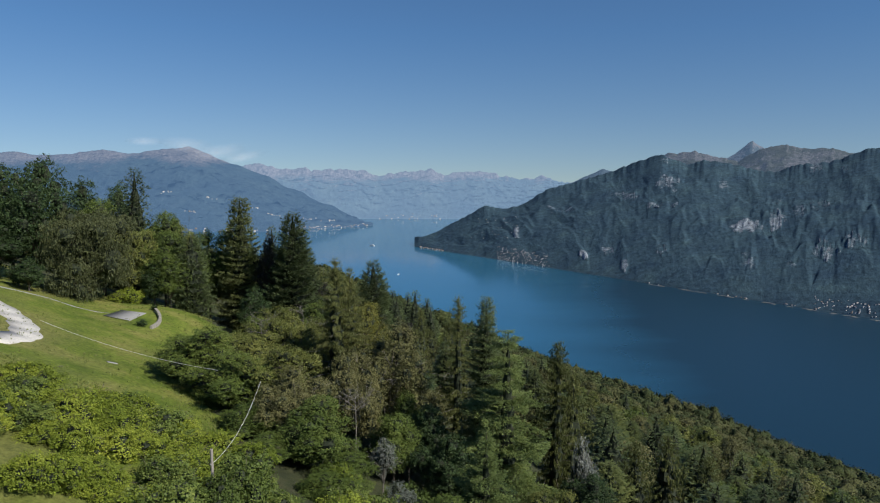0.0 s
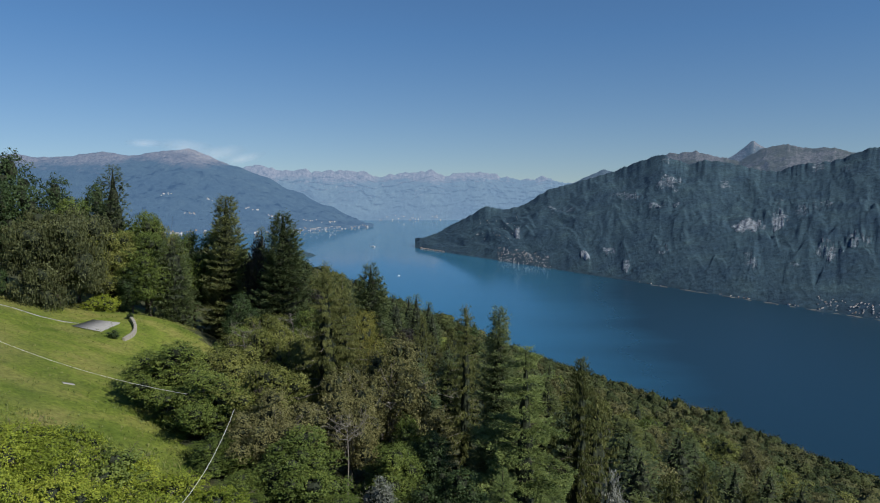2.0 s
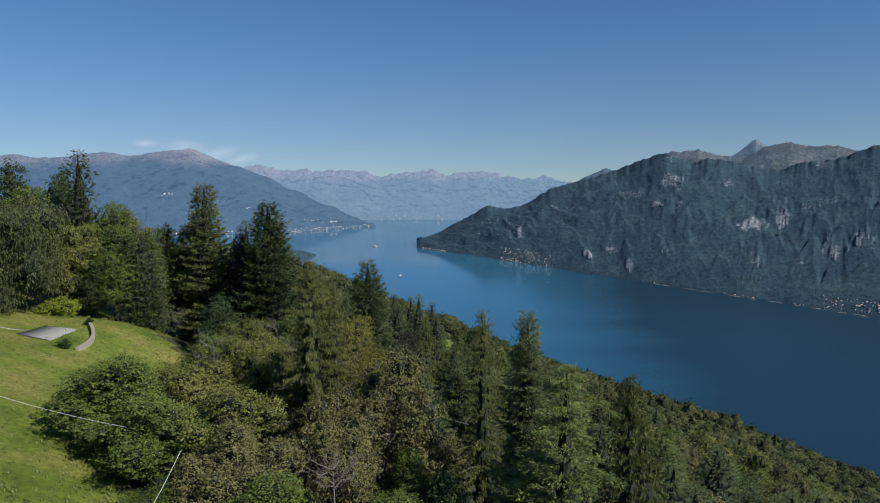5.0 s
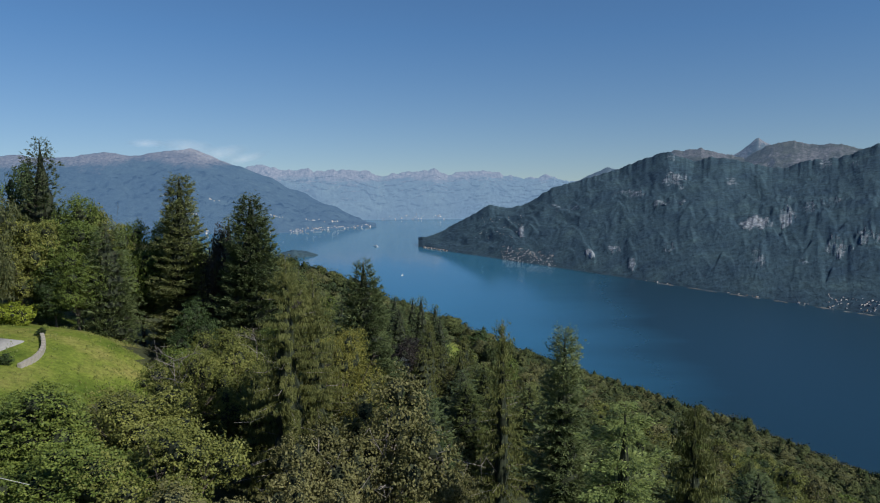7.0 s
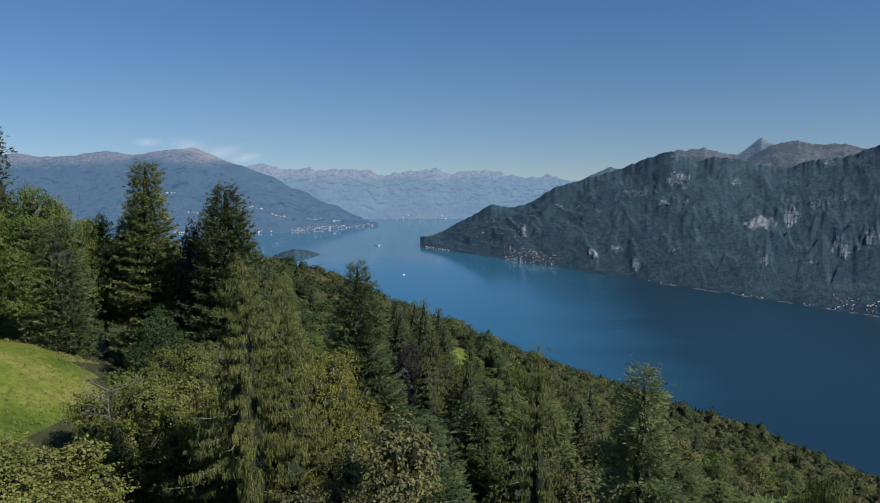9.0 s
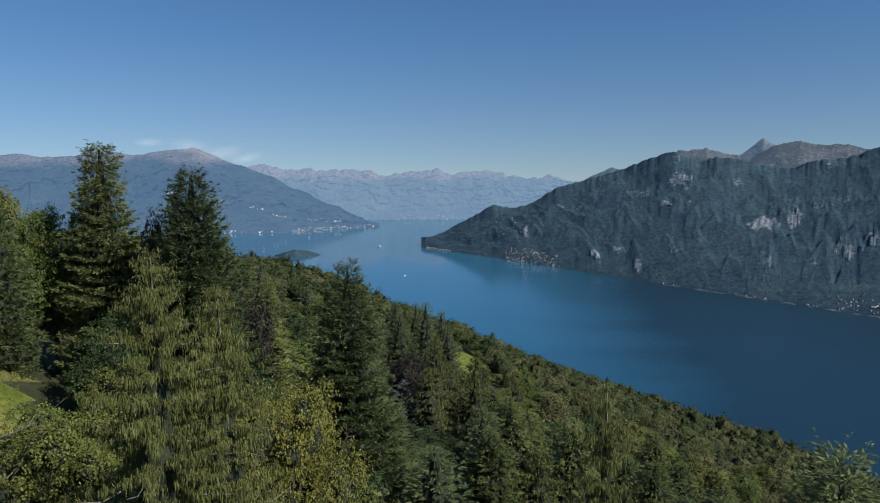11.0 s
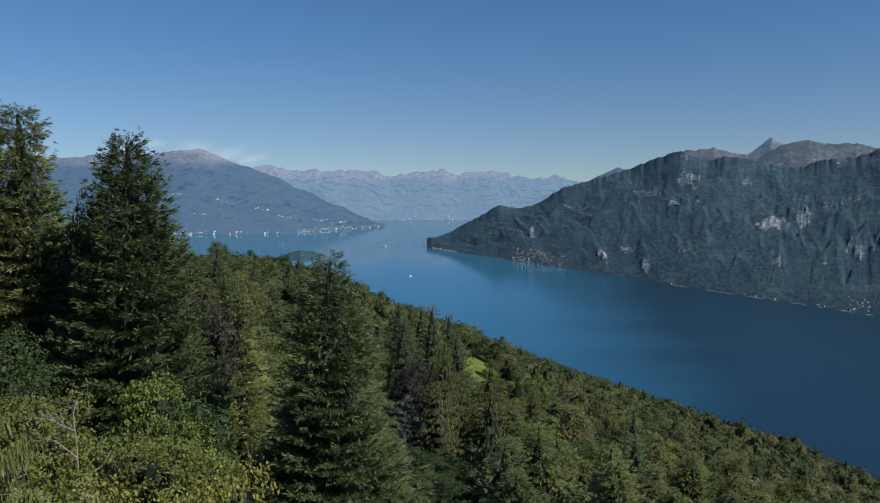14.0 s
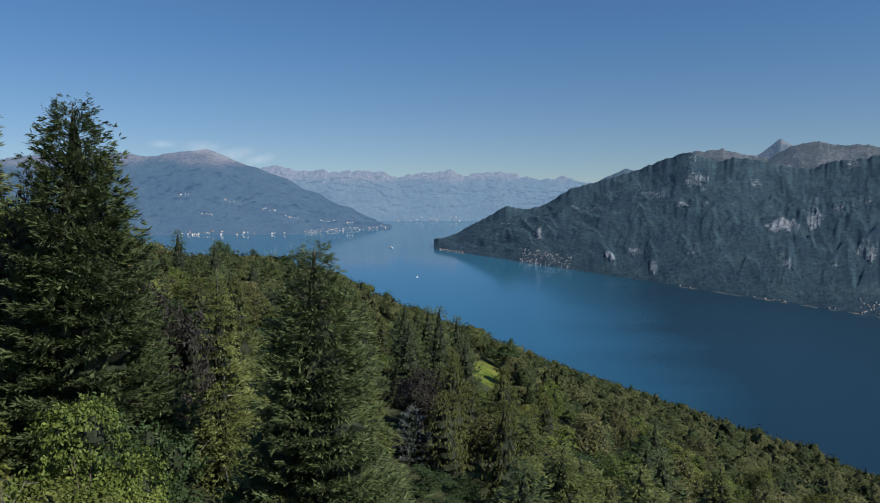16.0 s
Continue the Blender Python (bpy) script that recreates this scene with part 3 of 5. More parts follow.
def mountain(name, sky_line, near, far, material, label, cols, rows, relief, jag, freq, seed, power=0.9, foot=-312.0, spurs=0.0, crags=()):
    """A range: its crest follows the summits and saddles, its flank is cut by gullies and crags down to the foot line."""
    u0, u1 = sky_line[0][0], sky_line[-1][0]
    back = 6
    verts = np.zeros((cols, rows + back, 3))
    bare = np.zeros((cols, rows + back))
    for i in range(cols):
        u = u0 + (u1 - u0) * i / (cols - 1)
        v = np.interp(u, [p[0] for p in sky_line], [p[1] for p in sky_line])
        ks = np.linspace(-0.09, 0.09, 13) if spurs else np.zeros(1)
        vs = float(np.mean(np.interp(u + ks, [p[0] for p in sky_line], [p[1] for p in sky_line])))
        a, b = near(u), far(u)
        jz = jag * (noise.fractal(Vector((u * freq * 2.4, seed, 0.3)), 0.9, 2.1, 5))
        top = EYE[2] + v * b
        for j in range(rows + back):
            if j < rows:
                q = j / (rows - 1)
                y = a + (b - a) * q
                z = foot + (top + (vs - v) * b * (1 - q ** 5) - foot) * q ** power + jz * q ** 9
                k = math.sin(math.pi * min(1.0, q * 0.96 + 0.02)) ** 0.7
                w = noise.fractal(Vector((u * freq * 0.7, q * 2.3, seed + 9)), 1.0, 2.0, 3) * 0.9
                g = noise.ridged_multi_fractal(Vector((u * freq * 0.5 + w, q * 5.0 + w * 0.7, seed)), 0.8, 2.1, 5, 1.0, 2.0) - 0.9
                if spurs:
                    g = 0.2 * g + 0.8 * noise.fractal(Vector((u * freq * 0.33, q * 3.6, seed + 31)), 0.85, 2.1, 5) + spurs * (noise.ridged_multi_fractal(Vector((u * freq * 0.15 + q * 2.2 + w * 0.35, q * 1.5 - u * freq * 0.09, seed + 2)), 0.9, 2.1, 3, 1.0, 2.0) - 0.9)
                s = noise.fractal(Vector((u * freq * 3, q * 60, seed + 4)), 0.8, 2.1, 5)
                v0 = (z - EYE[2]) / y
                rough = noise.fractal(Vector((u * freq * 1.1, q * 9.0, seed + 21)), 0.9, 2.0, 4)
                for cu, cv, wu, wv, much in crags:
                    e = math.hypot((u - cu) / wu, (v0 - cv) / wv) + 0.5 * rough
                    if e < 1.3:
                        bare[i, j] = max(bare[i, j], much * min(1.0, (1.3 - e) * 1.6))
                y += relief * k * (g * 0.8 + s * (0.07 if spurs else 0.4)) - 24.0 * bare[i, j] * abs(noise.fractal(Vector((u * freq * 2.6, q * 7.0, seed + 40)), 0.8, 2.1, 3))
                z += relief * k * (g * 0.45 + s * (0.05 if spurs else 0.28))
            else:
                q = (j - rows + 1) / back
                y = b + (b - a) * 0.25 * q
                z = top + jz - (top - foot) * 0.5 * q
            verts[i, j] = (EYE[0] + u * y, EYE[1] + y, z)
    n = rows + back
    i = (np.arange(cols - 1)[:, None] * n + np.arange(n - 1)[None, :]).ravel()
    me = quad_mesh(name, verts, np.stack([i, i + n, i + n + 1, i + 1], axis=-1), True)
    me.attributes.new("bare", "FLOAT", "POINT").data.foreach_set("value", bare.ravel().astype(np.float32))
    return tagged(part(name, me, material), label, "mountain", kind="structure")


# limestone crags of the east flank: direction, height, width, depth, bareness
EAST_CRAGS = [(0.330, -0.0128, 0.021, 0.0120, 1.0), (0.267, -0.0311, 0.018, 0.0088, 0.9), (0.245, -0.0359, 0.016, 0.0072, 0.6), (0.323, -0.1043, 0.010, 0.0160, 0.8), (0.447, -0.0760, 0.021, 0.0144, 1.0), (0.488, -0.0663, 0.013, 0.0128, 0.9), (0.484, -0.0407, 0.014, 0.0064, 0.8), (0.524, -0.0559, 0.010, 0.0128, 0.8), (0.553, -0.0431, 0.019, 0.0096, 0.8), (0.567, -0.1083, 0.021, 0.0112, 0.9), (0.609, -0.0937, 0.021, 0.0128, 0.9), (0.212, -0.1181, 0.007, 0.0064, 1.3), (0.272, -0.1303, 0.006, 0.0072, 1.0), (0.111, -0.0849, 0.005, 0.0088, 1.1), (0.411, -0.0168, 0.010, 0.0080, 0.6), (0.543, 0.0110, 0.010, 0.0072, 0.7), (0.452, -0.1303, 0.016, 0.0128, 0.6), (0.324, 0.0228, 0.011, 0.0056, 0.6), (0.312, -0.0471, 0.011, 0.0056, 0.7), (0.355, -0.0921, 0.010, 0.0080, 0.5), (0.586, 0.0078, 0.013, 0.0064, 0.5), (0.181, -0.0519, 0.021, 0.0056, 0.5), (0.338, -0.0447, 0.008, 0.0040, 0.8), (0.443, -0.1532, 0.016, 0.0048, 0.4), (0.514, -0.1327, 0.013, 0.0048, 0.5), (0.247, -0.1043, 0.011, 0.0064, 0.5)]


def right_shore(u):
    """Distance ahead of the straight east shore along the direction u."""
    return 2720.4 / (1 + 1.4226 * u)


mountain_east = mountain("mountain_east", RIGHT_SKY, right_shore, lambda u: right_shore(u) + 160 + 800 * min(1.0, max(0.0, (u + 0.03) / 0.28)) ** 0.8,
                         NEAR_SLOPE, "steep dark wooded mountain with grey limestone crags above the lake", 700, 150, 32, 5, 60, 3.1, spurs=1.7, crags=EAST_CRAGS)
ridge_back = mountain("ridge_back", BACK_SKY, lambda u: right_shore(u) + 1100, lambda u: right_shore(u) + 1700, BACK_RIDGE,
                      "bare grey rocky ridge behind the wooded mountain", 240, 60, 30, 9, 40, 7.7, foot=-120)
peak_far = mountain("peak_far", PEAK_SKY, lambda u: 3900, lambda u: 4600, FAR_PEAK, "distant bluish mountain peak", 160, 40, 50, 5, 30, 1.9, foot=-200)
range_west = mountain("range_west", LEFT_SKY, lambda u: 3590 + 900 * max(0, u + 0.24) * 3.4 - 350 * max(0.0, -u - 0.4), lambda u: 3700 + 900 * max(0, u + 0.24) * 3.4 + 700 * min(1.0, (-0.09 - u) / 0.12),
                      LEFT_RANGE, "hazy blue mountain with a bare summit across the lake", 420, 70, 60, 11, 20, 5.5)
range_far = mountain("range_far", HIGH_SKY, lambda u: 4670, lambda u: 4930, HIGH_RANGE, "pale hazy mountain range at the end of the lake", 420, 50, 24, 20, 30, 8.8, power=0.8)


# ---- trees on the slope ----
RNG = np.random.default_rng(11)


def stand(x, y, turn=0.0, sx=1.0, sz=1.0, sink=0.15):
    return pose(x, y, hz(x, y) - sink, 0, 0, turn) @ Matrix.Diagonal((sx, sx, sz, 1))


def height_to(x, y, top):
    return top - hz(x, y)


# tall firs round the lawn's lower end
def conifer(name, x, y, top, r, needles, bark, label, **shape):
    return tree(name, fir(RNG, height_to(x, y, top), r, **shape), needles, bark, label, name.replace("_", " "), stand(x, y))


DENSE = dict(gap=0.62, whorl=15, size=0.42, space=0.25, lift=0.4, droop=0.2, curl=0.24, ragged=0.13, fan=0.46, inner=0.45, core=0.5, per=8, slim=0.2)
WEEP = dict(gap=0.8, whorl=10, size=0.17, space=0.1, lift=0.3, droop=0.5, curl=0.3, ragged=0.28, fan=0.12, inner=0.12, core=0.26, per=9, slim=0.13, hang=0.27, keep=0.92, even=0.25)
CEDARS = dict(gap=1.6, whorl=6, size=0.25, space=0.16, lift=0.1, droop=0.12, curl=0.03, ragged=0.36, fan=0.5, inner=0.2, core=0.14, per=7, slim=0.24, even=0.06, rise=0.1, keep=0.86, lobe=0.14)
conifer("fir_tree", -32.2, 113.3, -3.3, 4.8, FIR_OLIVE, BARK, "tall olive-green fir with an open blunt top", **dict(DENSE, power=0.46, gap=0.72, whorl=14, keep=0.92, ragged=0.2, lift=0.25, core=0.4, rise=0.12, even=0.2))
conifer("fir_tree", -22.7, 108.5, -5.5, 5.9, FIR_DEEP, BARK, "tall dense dark green fir with a pointed top", **dict(DENSE, power=0.57))
conifer("fir_tree", -10.0, 105.0, -12.4, 5.7, FIR_DEEP, BARK, "dense dark blue-green fir with a narrow conical crown", **dict(DENSE, power=0.66, size=0.36, space=0.22))
conifer("fir_tree", -29.0, 121.0, -8.6, 4.4, FIR_DEEP, BARK, "slim dark fir standing behind taller firs", **dict(DENSE, space=0.4, size=0.45))
conifer("fir_tree", -38.2, 107.4, -8.9, 4.2, FIR_DEEP, BARK, "dark green fir beside the lawn", **dict(DENSE, droop=0.35, curl=0.12, power=0.55, blunt=0.04, space=0.34, size=0.42))
conifer("pine_tree", -51.4, 118.9, 1.3, 5.6, FIR_DEEP, BARK, "dark pine with upswept branches above the broadleaf trees", gap=1.0, whorl=10, size=0.55, lift=0.75, droop=0.0, power=0.7, fan=0.28, keep=0.88, core=0.4, per=10, slim=0.2, ragged=0.32, even=0.15)
conifer("spruce_tree", 4.4, 65.2, -11.1, 3.4, FIR_DEEP, BARK, "dark spruce with a ragged pointed top", **dict(DENSE, gap=0.62, whorl=13, size=0.34, space=0.19, droop=0.4, lift=0.45, power=0.58, ragged=0.36, core=0.35, inner=0.25, keep=0.9, blunt=0.01, fan=0.4))
conifer("spruce_tree", 2.0, 72.8, -12.2, 3.0, SPRUCE, BARK_PALE, "thin spruce with a bare pale trunk and hanging twigs", **dict(WEEP, power=0.55, hang=0.3, core=0.2, keep=0.85, space=0.14, slim=0.17))
conifer("cedar_tree", 5.9, 59.5, -12.8, 6.4, CEDAR, BARK, "pale green cedar with flat spreading tiers of branches", **dict(CEDARS, power=0.62))
conifer("cedar_tree", 3.6, 52.0, -19.0, 3.6, CEDAR, BARK, "young grey-green cedar in front of a taller one", **dict(CEDARS, gap=0.9, power=0.7))
conifer("spruce_tree", 11.5, 67.0, -15.6, 3.2, SPRUCE, BARK, "dark spruce with drooping branches and a thin tip", **dict(WEEP, power=0.55, hang=0.36, space=0.15, slim=0.17))
conifer("spruce_tree", -10.8, 72.5, -8.2, 5.3, SPRUCE, BARK_PALE, "large olive spruce with curtains of hanging twigs", **dict(WEEP, power=0.75, pale=8))
conifer("spruce_tree", -9.6, 74.4, -9.5, 4.8, SPRUCE, BARK_PALE, "olive spruce with hanging twigs and a pale broken trunk", **dict(WEEP, power=0.75, pale=6))
conifer("cedar_tree", -20.2, 121.0, -15.5, 4.6, CEDAR_DEEP, BARK_PALE, "light green cedar with drooping layered branches", **dict(CEDARS, droop=0.35, gap=1.1, whorl=9, size=0.36, space=0.24))

# broadleaf trees and shrubs between the lawn and the firs
proto = {}
POLE_AT = (-13.6, 41.0)


def kind_of(key, light=False):
    """One tree of each broad kind, ten metres high, or a low shrub, built when it is first needed; a lighter one for trees far down the slope."""
    if (key, light) not in proto:
        spec = {
            "green": (LEAF_GREEN, dict(lobes=30, leaf=0.17, bunch=0.44, per=15), "green leafy broadleaf tree", "broadleaf tree"),
            "green2": (LEAF_GREEN, dict(lobes=34, leaf=0.16, bunch=0.4, per=14, base=0.02), "full green broadleaf tree", "broadleaf tree"),
            "dark": (LEAF_DARK, dict(lobes=30, leaf=0.19, bunch=0.5, per=14), "dark green broadleaf tree with a dense crown", "broadleaf tree"),
            "olive": (LEAF_OLIVE, dict(lobes=32, leaf=0.155, bunch=0.4, per=14, twigs=6), "olive-green broadleaf tree turning dry", "broadleaf tree"),
            "brown": (LEAF_BROWN, dict(lobes=34, leaf=0.14, bunch=0.36, per=13, twigs=8), "brownish broadleaf tree with thinning leaves", "broadleaf tree"),
            "yellow": (LEAF_YELLOW, dict(lobes=28, leaf=0.22, bunch=0.45, twigs=4), "yellowing broadleaf tree with small leaves", "broadleaf tree"),
            "silver": (LEAF_SILVER, dict(lobes=20, leaf=0.3, bunch=0.7, twigs=14, sparse=0.8), "silver-grey shrub with pale twigs", "shrub"),
            "purple": (LEAF_PURPLE, dict(lobes=26, leaf=0.22, bunch=0.5, twigs=10), "dark purple tree with small leaves", "broadleaf tree"),
            "weeping": (LEAF_WEEP, dict(lobes=44, leaf=0.18, bunch=0.42, per=15, hang=1.5, base=-0.25, broad=0.5), "weeping tree with long hanging olive foliage", "weeping tree"),
            "golden": (LEAF_YELLOW, dict(lobes=36, leaf=0.09, bunch=0.3, per=17, twigs=6), "golden broadleaf tree with small leaves", "broadleaf tree"),
            "bush": (LEAF_GREEN, dict(lobes=22, leaf=0.32, bunch=0.8, per=16, base=-0.1, twigs=3), "green leafy shrub in the rough grass", "shrub"),
            "lime": (LEAF_LIME, dict(lobes=24, leaf=0.24, bunch=0.62, per=15, base=-0.1, twigs=5), "yellow-green leafy shrub along the lawn", "shrub"),
        }[key]
        mat, kw, label, cat = spec
        if light:
            kw = dict(kw, lobes=20, per=10, leaf=max(0.3, kw["leaf"] * 1.6), bunch=0.68, twigs=0)
        tall = 4.6 if key in ("bush", "lime") else 10.0
        leaves, wood, mass = broadleaf(RNG, tall, 4.2, **kw)
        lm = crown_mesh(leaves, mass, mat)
        wm = wood.mesh("trunk")
        wm.materials.append(BARK_PALE if key in ("silver", "brown", "yellow") else BARK)
        proto[key, light] = (lm, wm, label, cat, tall)
    return proto[key, light]


def plant(key, x, y, h, r, label="", name="", group="", light=False):
    lm, wm, lab, cat, tall = kind_of(key, light)
    root = new(name or ("shrub" if h < 4 else "broadleaf_tree"))
    tagged(root, label or lab, "shrub" if h < 4 else cat, group)
    part("trunk", wm, None, root)
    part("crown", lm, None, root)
    root.matrix_basis = stand(x, y, RNG.uniform(0, 360), r / 4.2, h / tall)
    return root


def plant_top(key, x, y, top, r, label="", name=""):
    return plant(key, x, y, max(1.5, height_to(x, y, top)), r, label, name)


# upper left: tall dark trees, the weeping tree and greens behind the lawn
plant_top("dark", -58.0, 101.0, 2.6, 6.2, "tall dark broadleaf tree with a rounded crown")
plant_top("dark", -63.0, 96.0, -0.2, 5.5)
plant_top("dark", -66.0, 108.0, 2.0, 6.0)
plant_top("dark", -57.0, 124.0, -1.5, 4.5)
plant_top("weeping", -49.5, 98.0, -0.6, 7.0, name="weeping_tree")
plant_top("dark", -62.0, 88.0, -4.0, 4.5)
plant_top("green", -67.0, 84.0, -3.0, 5.0)
plant_top("dark", -70.0, 95.0, 0.0, 5.5)
plant_top("dark", -55.5, 92.0, -11.5, 1.9, "dark rounded shrub beneath the weeping tree")
plant_top("green", -45.0, 114.0, -6.0, 4.6)
plant_top("green", -42.5, 109.0, -8.6, 4.6, "green broadleaf tree at the lawn's edge")
plant_top("green2", -38.5, 116.0, -8.4, 4.4)
plant_top("green", -35.5, 119.0, -9.0, 4.6)
plant_top("olive", -46.0, 121.0, -5.5, 4.5)
plant_top("green", -52.0, 108.0, -3.6, 5.0)
plant_top("dark", -57.5, 113.0, -0.6, 5.0)
plant_top("olive", -47.5, 107.0, -6.2, 4.4)
plant_top("green2", -51.0, 101.5, -8.0, 4.0)
plant_top("dark", -60.5, 95.0, -6.0, 4.6)
plant_top("dark", -53.0, 90.0, -10.5, 2.4)
plant_top("green", -41.0, 106.0, -11.5, 3.4)
plant_top("dark", -43.5, 106.0, -13.0, 3.0)
plant_top("purple", -27.2, 111.5, -8.0, 2.6, "dark purple bare-looking tree between two firs")
plant_top("lime", -45.7, 102.3, -16.3, 2.7, "rounded yellow-green shrub on the lawn", "shrub")
plant_top("purple", -20.8, 113.5, -14.5, 3.0)
tree("spruce_tree", fir(RNG, height_to(-8.6, 148.0, -34.6), 3.0, **dict(DENSE, gap=0.7)), SILVER, BARK, "silver-blue spruce standing below the firs", "spruce tree", stand(-8.6, 148.0))
plant_top("purple", -8.2, 160.0, -33.5, 4.2, "dark purple rounded tree")

# the belt below the lawn
BELT = [
    ("green", -26.0, 70.5, -16.0, 3.2), ("green", -22.5, 66.0, -14.2, 4.0), ("green2", -18.5, 62.0, -15.2, 3.8), ("olive", -19.5, 70.0, -14.8, 4.2),
    ("olive", -14.5, 63.0, -14.4, 3.9), ("brown", -12.0, 57.5, -15.6, 3.8), ("green", -9.5, 54.5, -17.4, 3.6), ("green2", -15.5, 56.5, -18.4, 2.8),
    ("brown", -5.2, 68.5, -13.8, 4.8), ("brown", -7.8, 64.5, -15.8, 3.4), ("green", -13.0, 52.0, -19.4, 2.4), ("silver", -2.8, 48.5, -21.2, 1.3),
    ("silver", -4.5, 55.0, -20.4, 1.4), ("dark", 0.5, 58.0, -21.5, 3.0), ("dark", -1.0, 63.0, -20.5, 3.0), ("olive", -20.0, 81.5, -15.4, 3.6),
    ("green2", -23.0, 86.5, -17.0, 3.4), ("olive", -14.5, 80.0, -15.6, 3.4), ("golden", -9.0, 79.2, -13.0, 3.6),
    ("dark", -27.6, 103.0, -16.5, 3.4), ("olive", -22.0, 95.5, -16.6, 3.8), ("olive", -15.5, 92.5, -17.6, 4.0), ("olive", -19.0, 89.5, -16.9, 3.8), ("olive", -13.0, 89.0, -18.6, 3.2), ("green2", -17.0, 97.5, -17.0, 3.6), ("green", -7.0, 52.0, -21.0, 2.8), ("dark", -10.5, 56.0, -20.0, 3.0), ("green", -4.0, 60.0, -20.5, 3.0), ("dark", -16.0, 59.5, -19.2, 2.8), ("green2", -3.0, 65.5, -20.0, 2.8), ("dark", -12.0, 61.0, -19.6, 2.8), ("green", -18.5, 65.5, -18.4, 2.8),
    ("dark", -18.0, 102.0, -19.0, 3.4), ("olive", -5.5, 84.0, -22.0, 3.6), ("green", -11.0, 86.5, -19.2, 3.2), ("brown", -1.5, 78.0, -22.5, 3.4),
    ("green", -8.0, 49.0, -21.0, 2.6), ("dark", 3.5, 53.5, -23.5, 2.8), ("olive", 8.5, 53.0, -23.6, 2.6), ("yellow", 9.5, 50.0, -23.9, 2.1),
    ("dark", 13.0, 57.0, -24.5, 3.2), ("silver", 12.8, 60.0, -22.0, 1.3), ("green", 0.5, 49.5, -23.0, 2.2), ("brown", -23.0, 76.0, -17.6, 3.0),
    ("dark", 0.5, 44.5, -24.5, 2.6), ("green", 4.0, 46.0, -24.6, 2.6), ("bush", 7.5, 45.0, -25.6, 2.4), ("green2", -5.0, 42.5, -23.2, 2.4), ("dark", 12.0, 48.5, -25.8, 2.8), ("olive", 17.0, 54.0, -26.4, 3.0), ("dark", -9.5, 95.0, -24.0, 3.2), ("dark", -3.5, 92.0, -26.5, 3.6)
]
for key, x, y, top, r in BELT:
    plant_top(key, x, y, top, r)



def dead_tree(x, y, top, spread, n):
    """Bare pale limbs left standing among the leaves."""
    h = height_to(x, y, top)
    w = Wood()
    w.tube([(0, 0, -0.5), (0.15, 0.05, h * 0.45), (0.05, 0.2, h * 0.8)], 0.06, 0.025, 7)
    root = tagged(new("dead_tree"), "bare pale dead tree among leafy crowns", "dead tree")
    part("trunk", w.mesh("trunk"), DEADWOOD, root)
    for i in range(n):
        limb = Wood()
        a = RNG.uniform(0, 2 * math.pi)
        z0 = h * RNG.uniform(0.6, 0.82)
        u = np.array([math.cos(a), math.sin(a), RNG.uniform(0.2, 1.0)])
        p0 = np.array([0.08, 0.1, z0])
        p1 = p0 + u * spread * 0.4 + RNG.normal(0, 0.12, 3)
        p2 = p1 + u * spread * 0.4 + RNG.normal(0, 0.25, 3)
        limb.tube([p0, p1, p2], 0.035, 0.01, 5)
        for k in range(5):
            s = p0 + (p2 - p0) * RNG.uniform(0.4, 1.0)
            limb.tube([s, s + RNG.normal(0, 0.3, 3) + np.array([0, 0, 0.12]), s + RNG.normal(0, 0.6, 3) + np.array([0, 0, 0.3])], 0.014, 0.005, 4)
        part("branch", limb.mesh("branch"), DEADWOOD, root)
    root.matrix_basis = stand(x, y)


DEADWOOD = bark_mat("bleached dead wood", (0.13, 0.12, 0.105), (0.26, 0.245, 0.22))
dead_tree(-7.4, 59.8, -17.2, 2.0, 10)
dead_tree(-16.0, 87.0, -17.4, 2.0, 8)
dead_tree(-18.4, 93.0, -16.2, 2.2, 7)
dead_tree(-20.6, 79.6, -14.6, 2.0, 8)

# shrubs at the near edge of the lawn and round the pole
for i in range(86):
    if i < 68:
        y = RNG.uniform(33.0, 50.5)
        x = RNG.uniform(-31.0, -14.0 - 0.1 * (y - 34))
        h = RNG.uniform(1.2, 2.3)
    else:
        y = RNG.uniform(33.0, 51.0)
        x = RNG.uniform(-15.0, -2.0)
        h = RNG.uniform(1.8, 3.4)
    if (x - POLE_AT[0]) ** 2 + (y - POLE_AT[1]) ** 2 < 3.0:
        continue
    key = ("lime", "lime", "lime", "lime", "lime", "bush")[i % 6] if i < 68 else ("bush", "bush", "lime")[i % 3]
    plant(key, x, y, h, RNG.uniform(1.7, 2.7), name="shrub", group="shrubs along the lawn")

for bx, by in ((-11.8, 40.2), (-11.6, 42.8), (-14.2, 43.4), (-13.0, 38.9), (-15.4, 39.6), (-10.0, 41.5), (-12.6, 45.4)):
    plant("bush", bx, by, RNG.uniform(1.5, 2.1), RNG.uniform(1.5, 1.9), name="shrub", group="shrubs along the lawn")

